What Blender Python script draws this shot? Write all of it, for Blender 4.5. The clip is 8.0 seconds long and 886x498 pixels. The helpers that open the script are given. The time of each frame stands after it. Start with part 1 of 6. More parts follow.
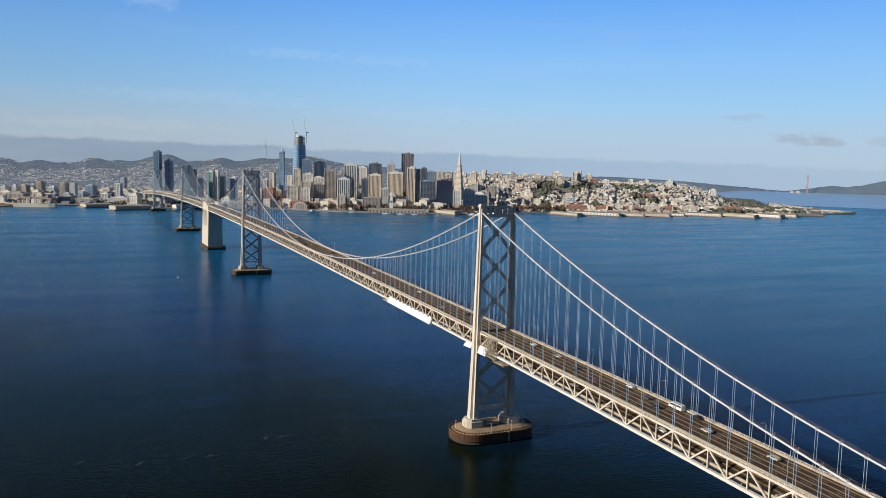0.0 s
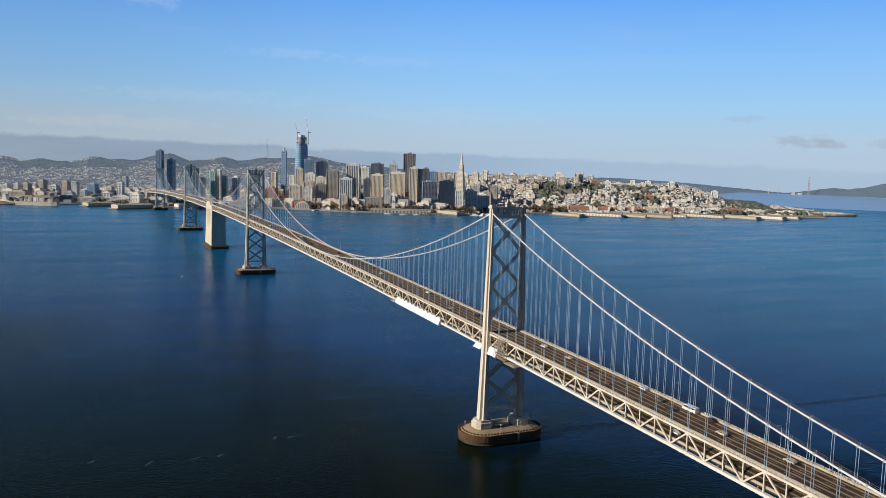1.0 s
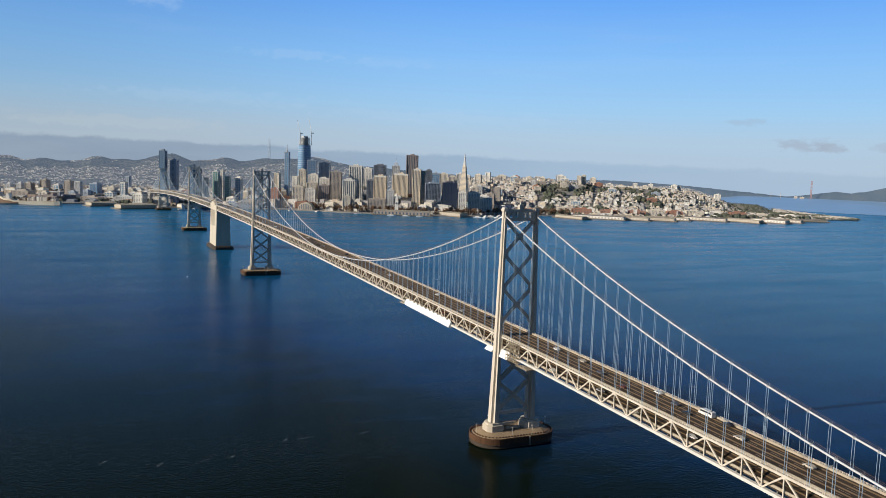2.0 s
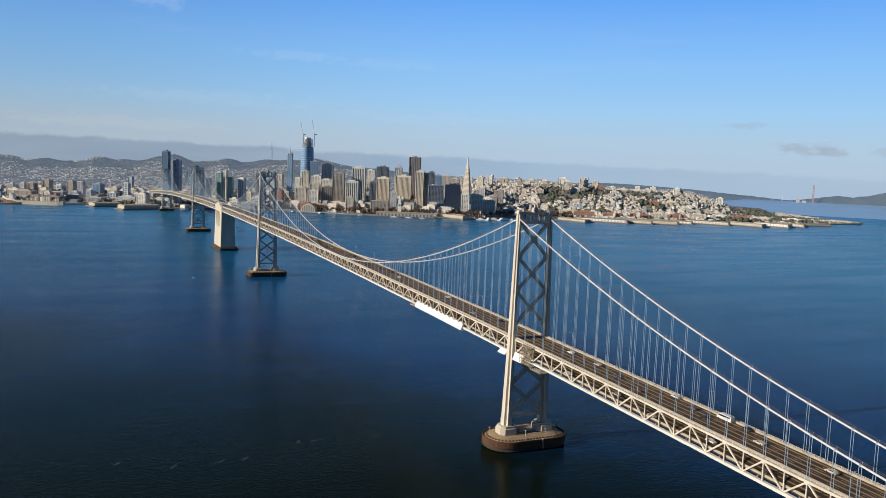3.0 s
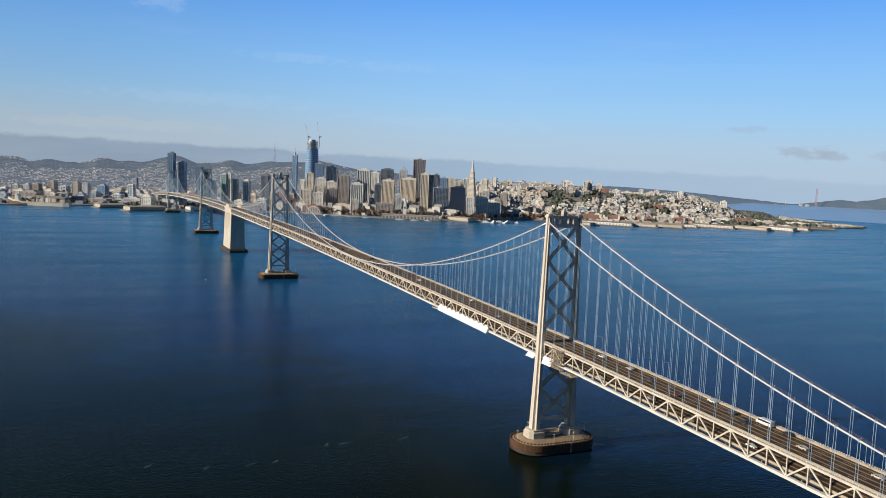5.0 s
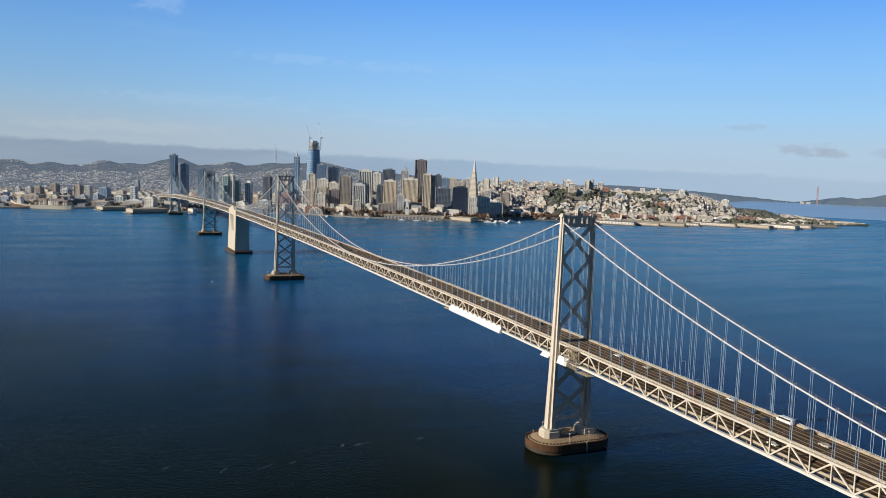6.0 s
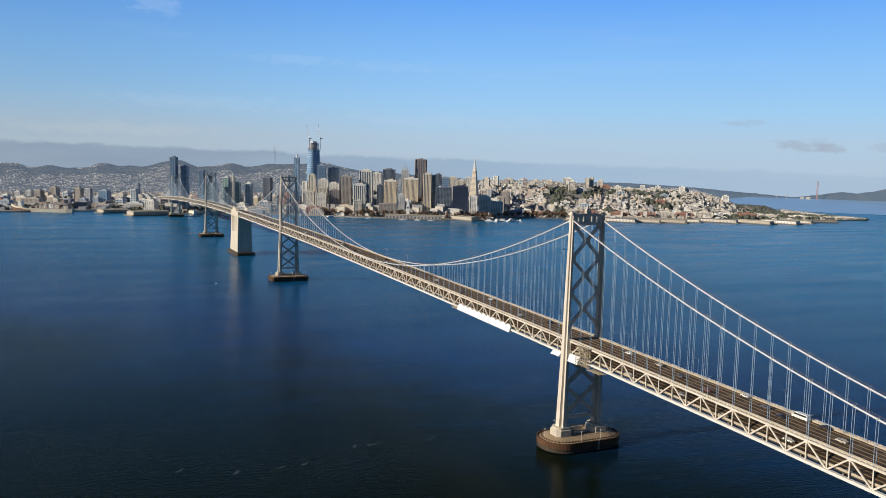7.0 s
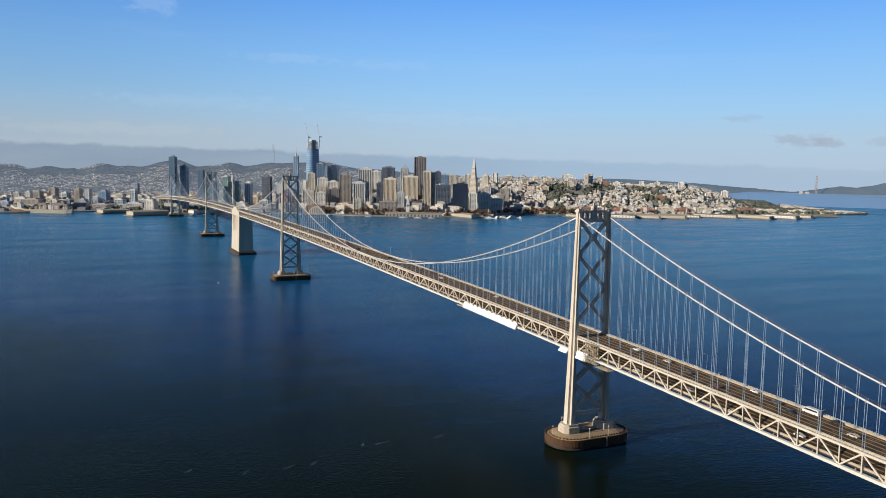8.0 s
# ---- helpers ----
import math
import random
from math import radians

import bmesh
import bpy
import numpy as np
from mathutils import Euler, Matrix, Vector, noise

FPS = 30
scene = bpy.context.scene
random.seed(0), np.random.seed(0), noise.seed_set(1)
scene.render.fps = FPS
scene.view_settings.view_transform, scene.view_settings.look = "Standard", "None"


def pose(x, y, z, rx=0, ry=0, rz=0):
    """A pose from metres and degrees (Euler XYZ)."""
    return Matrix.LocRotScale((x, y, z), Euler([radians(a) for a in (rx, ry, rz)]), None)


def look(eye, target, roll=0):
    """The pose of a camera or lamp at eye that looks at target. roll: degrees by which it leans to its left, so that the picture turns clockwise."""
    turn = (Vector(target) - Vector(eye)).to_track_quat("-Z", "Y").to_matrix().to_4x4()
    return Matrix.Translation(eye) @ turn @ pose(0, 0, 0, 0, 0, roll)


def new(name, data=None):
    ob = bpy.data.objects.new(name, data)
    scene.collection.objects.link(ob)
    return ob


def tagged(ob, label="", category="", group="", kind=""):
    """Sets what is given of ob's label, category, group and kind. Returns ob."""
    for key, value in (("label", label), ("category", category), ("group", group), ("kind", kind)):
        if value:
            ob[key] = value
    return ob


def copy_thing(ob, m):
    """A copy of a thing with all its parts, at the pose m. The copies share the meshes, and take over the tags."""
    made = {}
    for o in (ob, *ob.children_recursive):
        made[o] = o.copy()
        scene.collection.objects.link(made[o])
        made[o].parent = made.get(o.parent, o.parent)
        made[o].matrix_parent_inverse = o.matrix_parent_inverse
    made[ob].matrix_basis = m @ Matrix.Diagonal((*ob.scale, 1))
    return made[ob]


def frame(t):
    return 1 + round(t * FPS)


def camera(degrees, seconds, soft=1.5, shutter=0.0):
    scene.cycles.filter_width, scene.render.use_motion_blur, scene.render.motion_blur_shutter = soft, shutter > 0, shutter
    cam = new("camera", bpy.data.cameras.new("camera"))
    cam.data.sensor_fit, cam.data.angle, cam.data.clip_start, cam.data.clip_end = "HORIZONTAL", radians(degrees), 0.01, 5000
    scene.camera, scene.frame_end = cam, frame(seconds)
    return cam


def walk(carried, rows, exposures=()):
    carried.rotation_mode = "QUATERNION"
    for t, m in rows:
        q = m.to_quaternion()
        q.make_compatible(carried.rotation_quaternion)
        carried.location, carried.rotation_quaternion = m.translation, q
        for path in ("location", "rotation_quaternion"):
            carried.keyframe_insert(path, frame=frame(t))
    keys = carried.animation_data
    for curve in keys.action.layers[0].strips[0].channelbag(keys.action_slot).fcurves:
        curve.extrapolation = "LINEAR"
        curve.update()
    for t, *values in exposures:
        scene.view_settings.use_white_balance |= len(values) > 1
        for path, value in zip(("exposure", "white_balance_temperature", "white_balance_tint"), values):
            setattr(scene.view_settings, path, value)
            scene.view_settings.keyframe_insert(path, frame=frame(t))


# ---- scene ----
cam = camera(58.35, 8.0, soft=0.9)

PATH = [
    (0, (-214.75, -394.27, 155.33), (34.76, 147.78, 92.64), 1.371),
    (0.5, (-217.20, -392.91, 155.37), (32.27, 149.14, 92.55), 1.500),
    (1, (-219.76, -391.46, 155.42), (29.65, 150.65, 92.92), 1.639),
    (1.5, (-222.48, -389.92, 155.47), (26.70, 152.35, 93.46), 1.799),
    (3, (-232.25, -384.60, 155.46), (16.47, 158.14, 95.66), 2.258),
    (3.5, (-235.91, -382.94, 155.43), (12.76, 159.87, 96.08), 2.349),
    (4, (-239.64, -381.29, 155.42), (9.00, 161.60, 96.68), 2.426),
    (4.5, (-243.40, -379.65, 155.41), (5.36, 163.23, 97.18), 2.517),
    (6, (-254.71, -374.99, 155.17), (-6.07, 168.00, 97.30), 2.060),
    (6.5, (-257.49, -373.62, 155.19), (-8.78, 169.30, 97.03), 1.743),
    (7, (-259.90, -372.36, 155.24), (-10.87, 170.37, 96.68), 1.445),
    (7.5, (-261.94, -371.26, 155.31), (-12.52, 171.21, 96.00), 1.175),
    (8, (-263.74, -370.27, 155.41), (-13.98, 171.92, 95.01), 0.975),
]
walk(cam, [(t, look(eye, target, roll)) for t, eye, target, roll in PATH])

# ---- world, sun and exposure ----
SUN_TURN, SUN_HEIGHT = 176.5, 22.0       # degrees: from +x towards +y, and above the horizon
scene.view_settings.exposure = 0.0

world = bpy.data.worlds.new("sky")
scene.world = world
world.use_nodes = True
wn, wl = world.node_tree.nodes, world.node_tree.links
wn.clear()


def wnode(kind, **inputs):
    n = wn.new(kind)
    for k, v in inputs.items():
        n.inputs[k].default_value = v
    return n


def wmath(op, a, b=None, c=None, clamp=False):
    n = wn.new("ShaderNodeMath")
    n.operation, n.use_clamp = op, clamp
    for i, v in enumerate((a, b, c)):
        if v is None:
            continue
        if isinstance(v, (int, float)):
            n.inputs[i].default_value = v
        else:
            wl.new(v, n.inputs[i])
    return n.outputs[0]


def wmix(fac, a, b):
    n = wn.new("ShaderNodeMix")
    n.data_type = "RGBA"
    for sock, v in ((n.inputs[0], fac), (n.inputs[6], a), (n.inputs[7], b)):
        if isinstance(v, (int, float, tuple)):
            sock.default_value = v
        else:
            wl.new(v, sock)
    return n.outputs[2]


def wstep(value, lo, hi):
    n = wn.new("ShaderNodeMapRange")
    n.interpolation_type = "SMOOTHSTEP"
    wl.new(value, n.inputs[0])
    for i, v in ((1, lo), (2, hi)):
        if isinstance(v, (int, float)):
            n.inputs[i].default_value = v
        else:
            wl.new(v, n.inputs[i])
    n.inputs[3].default_value, n.inputs[4].default_value = 0.0, 1.0
    return n.outputs[0]


sky = wn.new("ShaderNodeTexSky")
sky.sky_type, sky.sun_disc = "NISHITA", False
sky.sun_elevation, sky.sun_rotation = radians(SUN_HEIGHT), radians(90.0 - SUN_TURN)
sky.altitude, sky.air_density, sky.dust_density, sky.ozone_density = 100.0, 1.0, 0.08, 3.0
coord = wn.new("ShaderNodeTexCoord")
split = wn.new("ShaderNodeSeparateXYZ")
wl.new(coord.outputs["Generated"], split.inputs[0])
sx, sy, sz = split.outputs


def wnoise(scale, stretch, detail=4.0, rough=0.55):
    m = wn.new("ShaderNodeMapping")
    m.inputs["Scale"].default_value = stretch
    wl.new(coord.outputs["Generated"], m.inputs[0])
    n = wnode("ShaderNodeTexNoise", Scale=scale, Detail=detail, Roughness=rough)
    wl.new(m.outputs[0], n.inputs["Vector"])
    return n.outputs[0]


SKY_GAIN = 0.095
base = wn.new("ShaderNodeVectorMath")
base.operation = "SCALE"
wl.new(sky.outputs[0], base.inputs[0])
base.inputs[3].default_value = SKY_GAIN
# clear deep blue above, paler towards the horizon
blue = wn.new("ShaderNodeValToRGB")
wl.new(sz, blue.inputs[0])
stops = blue.color_ramp.elements
for at, rgb in ((0.0, (0.42, 0.56, 0.74)), (0.04, (0.42, 0.60, 0.79)), (0.075, (0.345, 0.61, 0.90)), (0.136, (0.245, 0.535, 0.96)), (0.21, (0.13, 0.39, 0.95)), (0.30, (0.058, 0.19, 0.46)), (0.42, (0.024, 0.078, 0.20)), (0.6, (0.015, 0.048, 0.13)), (1.0, (0.012, 0.042, 0.12))):
    e = stops[0] if at == 0.0 else stops[len(stops) - 1] if at == 1.0 else stops.new(at)
    e.position, e.color = at, (*rgb, 1)
blended = wmix(0.94, base.outputs[0], blue.outputs[0])
# the southern sky is a little deeper
deep = wn.new("ShaderNodeVectorMath")
deep.operation = "SCALE"
wl.new(blended, deep.inputs[0])
wl.new(wmath("MULTIPLY_ADD", wstep(sx, -0.15, 0.5), 0.22, 0.78), deep.inputs[3])
blended = deep.outputs[0]
# a quarter-turn from the low sun and behind the view the clear sky is deeper still
east = wn.new("ShaderNodeVectorMath")
east.operation = "SCALE"
wl.new(blended, east.inputs[0])
wl.new(wmath("MULTIPLY_ADD", wstep(sy, -0.6, 0.25), 0.52, 0.48), east.inputs[3])
blended = east.outputs[0]
# thin high cirrus, a low stratus bank over the ocean and a few small grey clouds
wisps = wmath("MULTIPLY", wstep(wnoise(3.0, (1, 1, 9), 5.0), 0.52, 0.8), wmath("MULTIPLY", wstep(sz, 0.02, 0.2), wmath("SUBTRACT", 1.0, wstep(sz, 0.26, 0.4))))
colour = wmix(wmath("MULTIPLY", wisps, 0.10), blended, (0.62, 0.68, 0.78, 1))
veil = wmath("SUBTRACT", 1.0, wstep(sz, 0.0, 0.11))
veil = wmath("MULTIPLY", veil, wmath("MULTIPLY_ADD", wnoise(4.0, (1, 1, 14), 4.0), 0.7, 0.3))
# the haze and the bank are thicker and greyer to the south than to the north
south = wmath("SUBTRACT", wmath("MULTIPLY", sy, 0.75), wmath("MULTIPLY", sx, 0.65))
colour = wmix(wmath("MULTIPLY", wmath("MULTIPLY", veil, wstep(sy, -0.6, 0.3)), wmath("MULTIPLY_ADD", wstep(south, 0.2, 0.8), 0.45, 0.28)), colour, (0.48, 0.53, 0.56, 1))
top = wmath("MULTIPLY_ADD", south, 0.0170, 0.0082)
top = wmath("MULTIPLY_ADD", wmath("SUBTRACT", wnoise(24.0, (1, 1, 2), 6.0, 0.65), 0.5), 0.015, top)
bank = wmath("SUBTRACT", 1.0, wstep(wmath("SUBTRACT", sz, top), -0.0030, 0.0026))
bank = wmath("MULTIPLY", bank, wmath("MULTIPLY_ADD", wnoise(8.0, (1, 1, 6), 5.0), 0.7, 0.5))
colour = wmix(wmath("MULTIPLY", bank, wmath("MULTIPLY_ADD", wstep(south, -0.1, 0.7), 0.46, 0.28)), colour, wmix(wstep(south, 0.2, 0.75), (0.25, 0.40, 0.57, 1), (0.21, 0.285, 0.40, 1)))


def cloudlet(turn, height, wide, high, amount, tint=(0.35, 0.40, 0.49, 1)):
    """A small cloud at that bearing (degrees right of the bridge's line) and height."""
    global colour
    a = radians(turn)
    side = wmath("SUBTRACT", wmath("MULTIPLY", sx, math.cos(a)), wmath("MULTIPLY", sy, math.sin(a)))
    u = wmath("DIVIDE", side, wide)
    v = wmath("DIVIDE", wmath("SUBTRACT", sz, math.sin(radians(height))), high)
    ahead = wmath("GREATER_THAN", wmath("ADD", wmath("MULTIPLY", sx, math.sin(a)), wmath("MULTIPLY", sy, math.cos(a))), 0.0)
    r = wmath("SQRT", wmath("ADD", wmath("MULTIPLY", u, u), wmath("MULTIPLY", v, v)))
    f = wmath("SUBTRACT", 1.0, wstep(wmath("MULTIPLY_ADD", wmath("SUBTRACT", wnoise(45.0, (1, 1, 2.2), 5.0, 0.6), 0.5), 3.2, r), 0.35, 1.2))
    colour = wmix(wmath("MULTIPLY", wmath("MULTIPLY", f, ahead), amount), colour, tint)


cloudlet(48.6, 2.25, 0.030, 0.0075, 0.5)
cloudlet(50.2, 2.05, 0.020, 0.0055, 0.5)
cloudlet(45.0, 3.7, 0.030, 0.005, 0.28)
cloudlet(53.2, 2.2, 0.020, 0.005, 0.3)
WISP = (0.62, 0.74, 0.90, 1)
cloudlet(4.7, 10.3, 0.030, 0.011, 0.16, WISP)
cloudlet(13.8, 7.5, 0.070, 0.006, 0.11, WISP)
cloudlet(20.5, 7.2, 0.070, 0.006, 0.06, WISP)
cloudlet(7.0, 4.3, 0.130, 0.009, 0.08, WISP)
cloudlet(24.0, 3.6, 0.150, 0.008, 0.07, WISP)
cloudlet(2.0, 2.3, 0.130, 0.008, 0.14, (0.60, 0.62, 0.62, 1))
background = wn.new("ShaderNodeBackground")
wl.new(colour, background.inputs[0])
wl.new(background.outputs[0], wn.new("ShaderNodeOutputWorld").inputs[0])

lamp = bpy.data.lights.new("sun", "SUN")
lamp.energy, lamp.angle, lamp.color = 5.0, radians(0.5), (1.0, 0.885, 0.72)
sun = new("sun", lamp)
s_a, s_e = radians(SUN_TURN), radians(SUN_HEIGHT)
sun.matrix_world = look((math.cos(s_a) * math.cos(s_e) * 900, math.sin(s_a) * math.cos(s_e) * 900, math.sin(s_e) * 900), (0, 0, 0))


# ---- materials ----
def surface(name, low, high, rough=0.7, scale=1.0, metal=0.0, bump=0.0, streak=1.0, vary=0.0, spec=0.5, fine=9.0):
    """A worn surface: two colours mixed by broad stains and fine grain; streak > 1 draws the stains out downwards;
    vary tells pieces apart in brightness."""
    m = bpy.data.materials.new(name)
    m.use_nodes = True
    nt = m.node_tree
    N, K = nt.nodes, nt.links
    p = N["Principled BSDF"]
    tc = N.new("ShaderNodeTexCoord")
    mp = N.new("ShaderNodeMapping")
    mp.inputs["Scale"].default_value = (1, 1, 1 / streak)
    K.new(tc.outputs["Object"], mp.inputs[0])
    a, b = N.new("ShaderNodeTexNoise"), N.new("ShaderNodeTexNoise")
    a.inputs["Scale"].default_value, a.inputs["Detail"].default_value = 0.12 * scale, 5
    b.inputs["Scale"].default_value, b.inputs["Detail"].default_value = 0.12 * scale * fine, 3
    for t in (a, b):
        K.new(mp.outputs[0], t.inputs["Vector"])
    add = N.new("ShaderNodeMath")
    add.operation = "MULTIPLY_ADD"
    K.new(b.outputs[0], add.inputs[0])
    add.inputs[1].default_value = 0.5
    half = N.new("ShaderNodeMath")
    half.operation = "MULTIPLY_ADD"
    K.new(a.outputs[0], half.inputs[0])
    half.inputs[1].default_value, half.inputs[2].default_value = 1.3, -0.4
    K.new(half.outputs[0], add.inputs[2])
    mix = N.new("ShaderNodeMix")
    mix.data_type = "RGBA"
    mix.clamp_factor = True
    K.new(add.outputs[0], mix.inputs[0])
    mix.inputs[6].default_value, mix.inputs[7].default_value = (*low, 1), (*high, 1)
    out = mix.outputs[2]
    if vary:
        info, geo = N.new("ShaderNodeObjectInfo"), N.new("ShaderNodeNewGeometry")
        s = N.new("ShaderNodeMath")
        s.operation = "ADD"
        K.new(info.outputs["Random"], s.inputs[0])
        K.new(geo.outputs["Random Per Island"], s.inputs[1])
        r = N.new("ShaderNodeMapRange")
        K.new(s.outputs[0], r.inputs[0])
        r.inputs[2].default_value = 2.0
        r.inputs[3].default_value, r.inputs[4].default_value = 1 - vary, 1 + vary
        sc = N.new("ShaderNodeVectorMath")
        sc.operation = "SCALE"
        K.new(out, sc.inputs[0])
        K.new(r.outputs[0], sc.inputs[3])
        out = sc.outputs[0]
    K.new(out, p.inputs["Base Color"])
    p.inputs["Roughness"].default_value, p.inputs["Metallic"].default_value = rough, metal
    p.inputs["Specular IOR Level"].default_value = spec
    if bump:
        bn = N.new("ShaderNodeBump")
        bn.inputs["Strength"].default_value, bn.inputs["Distance"].default_value = bump, 0.2
        K.new(b.outputs[0], bn.inputs["Height"])
        K.new(bn.outputs[0], p.inputs["Normal"])
    return m


PAINT = surface("aged_silver_paint", (0.50, 0.44, 0.36), (0.73, 0.69, 0.62), 0.55, 1.2, 0.0, 0.05, 3.0, 0.05)
CHALK = surface("chalky_white_paint", (0.58, 0.57, 0.54), (0.72, 0.71, 0.68), 0.7, 2.5, 0.0, 0.05, 1.0, 0.05)
# silver paint darkened as a shade copy, for under-deck steel and lamp heads
PAINT_SHADE = surface("shade_grey_paint", (0.15, 0.145, 0.14), (0.24, 0.225, 0.21), 0.6, 1.2, 0.0, 0.05, 3.0, 0.06)
ROPE = surface("galvanised_rope", (0.24, 0.36, 0.50), (0.34, 0.46, 0.61), 0.5, 2.0)
CABLE = surface("painted_cable", (0.74, 0.76, 0.79), (0.84, 0.86, 0.88), 0.33, 2.0, 0.3)
HAND_ROPE = surface("rusty_hand_rope", (0.12, 0.09, 0.07), (0.20, 0.15, 0.11), 0.7, 3.0)
BAND = surface("cast_cable_band", (0.42, 0.43, 0.44), (0.54, 0.55, 0.56), 0.5, 2.0)
CONCRETE = surface("stained_concrete", (0.47, 0.42, 0.34), (0.66, 0.61, 0.52), 0.85, 0.8, 0, 0.2, 4.0)
CONCRETE_DARK = surface("tide_stained_concrete", (0.032, 0.024, 0.017), (0.08, 0.06, 0.045), 0.7, 1.0, 0, 0.2, 2.0)
PIER_TOP = surface("dusty_pier_top", (0.25, 0.18, 0.11), (0.42, 0.32, 0.21), 0.9, 1.5, 0, 0.1)
PLANK = surface("worn_brown_decking", (0.13, 0.085, 0.05), (0.26, 0.185, 0.12), 0.9, 1.2, 0, 0.1)
TIMBER = surface("rusty_timber_fender", (0.045, 0.021, 0.010), (0.15, 0.072, 0.033), 0.85, 4.0, 0, 0.2, 3.0, 0.35)
TARP = surface("white_tarpaulin", (0.80, 0.84, 0.88), (0.88, 0.91, 0.94), 0.6, 3.0, 0, 0.3)
BARRIER = surface("cream_barrier", (0.36, 0.31, 0.24), (0.50, 0.44, 0.35), 0.75, 2.0)
LINE = surface("lane_paint", (0.24, 0.20, 0.15), (0.40, 0.35, 0.28), 0.7, 6.0)
SCAFFOLD = surface("scaffold_steel", (0.34, 0.28, 0.20), (0.46, 0.40, 0.30), 0.6, 3.0)
RUBBER = surface("tyre_rubber", (0.015, 0.015, 0.015), (0.03, 0.03, 0.03), 0.8, 9.0)
CARGLASS = surface("car_glass", (0.02, 0.025, 0.03), (0.03, 0.035, 0.04), 0.08, 1.0)
CAR_PAINTS = [surface("car_paint", c, tuple(min(1, v * 1.12) for v in c), 0.25, 2.0) for c in
              ((0.75, 0.75, 0.74), (0.03, 0.03, 0.035), (0.35, 0.36, 0.38), (0.10, 0.10, 0.12), (0.55, 0.50, 0.42), (0.16, 0.07, 0.06))]


def road_material():
    """Grooved concrete roadway, browned by traffic, with paler bands between the wheel tracks of five lanes."""
    m = surface("roadway", (0.038, 0.024, 0.013), (0.066, 0.043, 0.025), 0.85, 0.8, 0, 0.1, 1.0)
    N, K = m.node_tree.nodes, m.node_tree.links
    p = N["Principled BSDF"]
    old = p.inputs["Base Color"].links[0].from_socket
    tc, sp = N.new("ShaderNodeTexCoord"), N.new("ShaderNodeSeparateXYZ")
    K.new(tc.outputs["Object"], sp.inputs[0])
    w = N.new("ShaderNodeMath")
    w.operation = "MULTIPLY"
    K.new(sp.outputs[0], w.inputs[0])
    w.inputs[1].default_value = 2 * math.pi / 3.55
    c = N.new("ShaderNodeMath")
    c.operation = "COSINE"
    K.new(w.outputs[0], c.inputs[0])
    r = N.new("ShaderNodeMapRange")
    K.new(c.outputs[0], r.inputs[0])
    r.inputs[1].default_value, r.inputs[2].default_value = 0.25, 0.95
    r.inputs[3].default_value, r.inputs[4].default_value = 0.0, 0.72
    mix = N.new("ShaderNodeMix")
    mix.data_type = "RGBA"
    K.new(r.outputs[0], mix.inputs[0])
    K.new(old, mix.inputs[6])
    mix.inputs[7].default_value = (0.48, 0.33, 0.18, 1)
    K.new(mix.outputs[2], p.inputs["Base Color"])
    return m


ROAD = road_material()


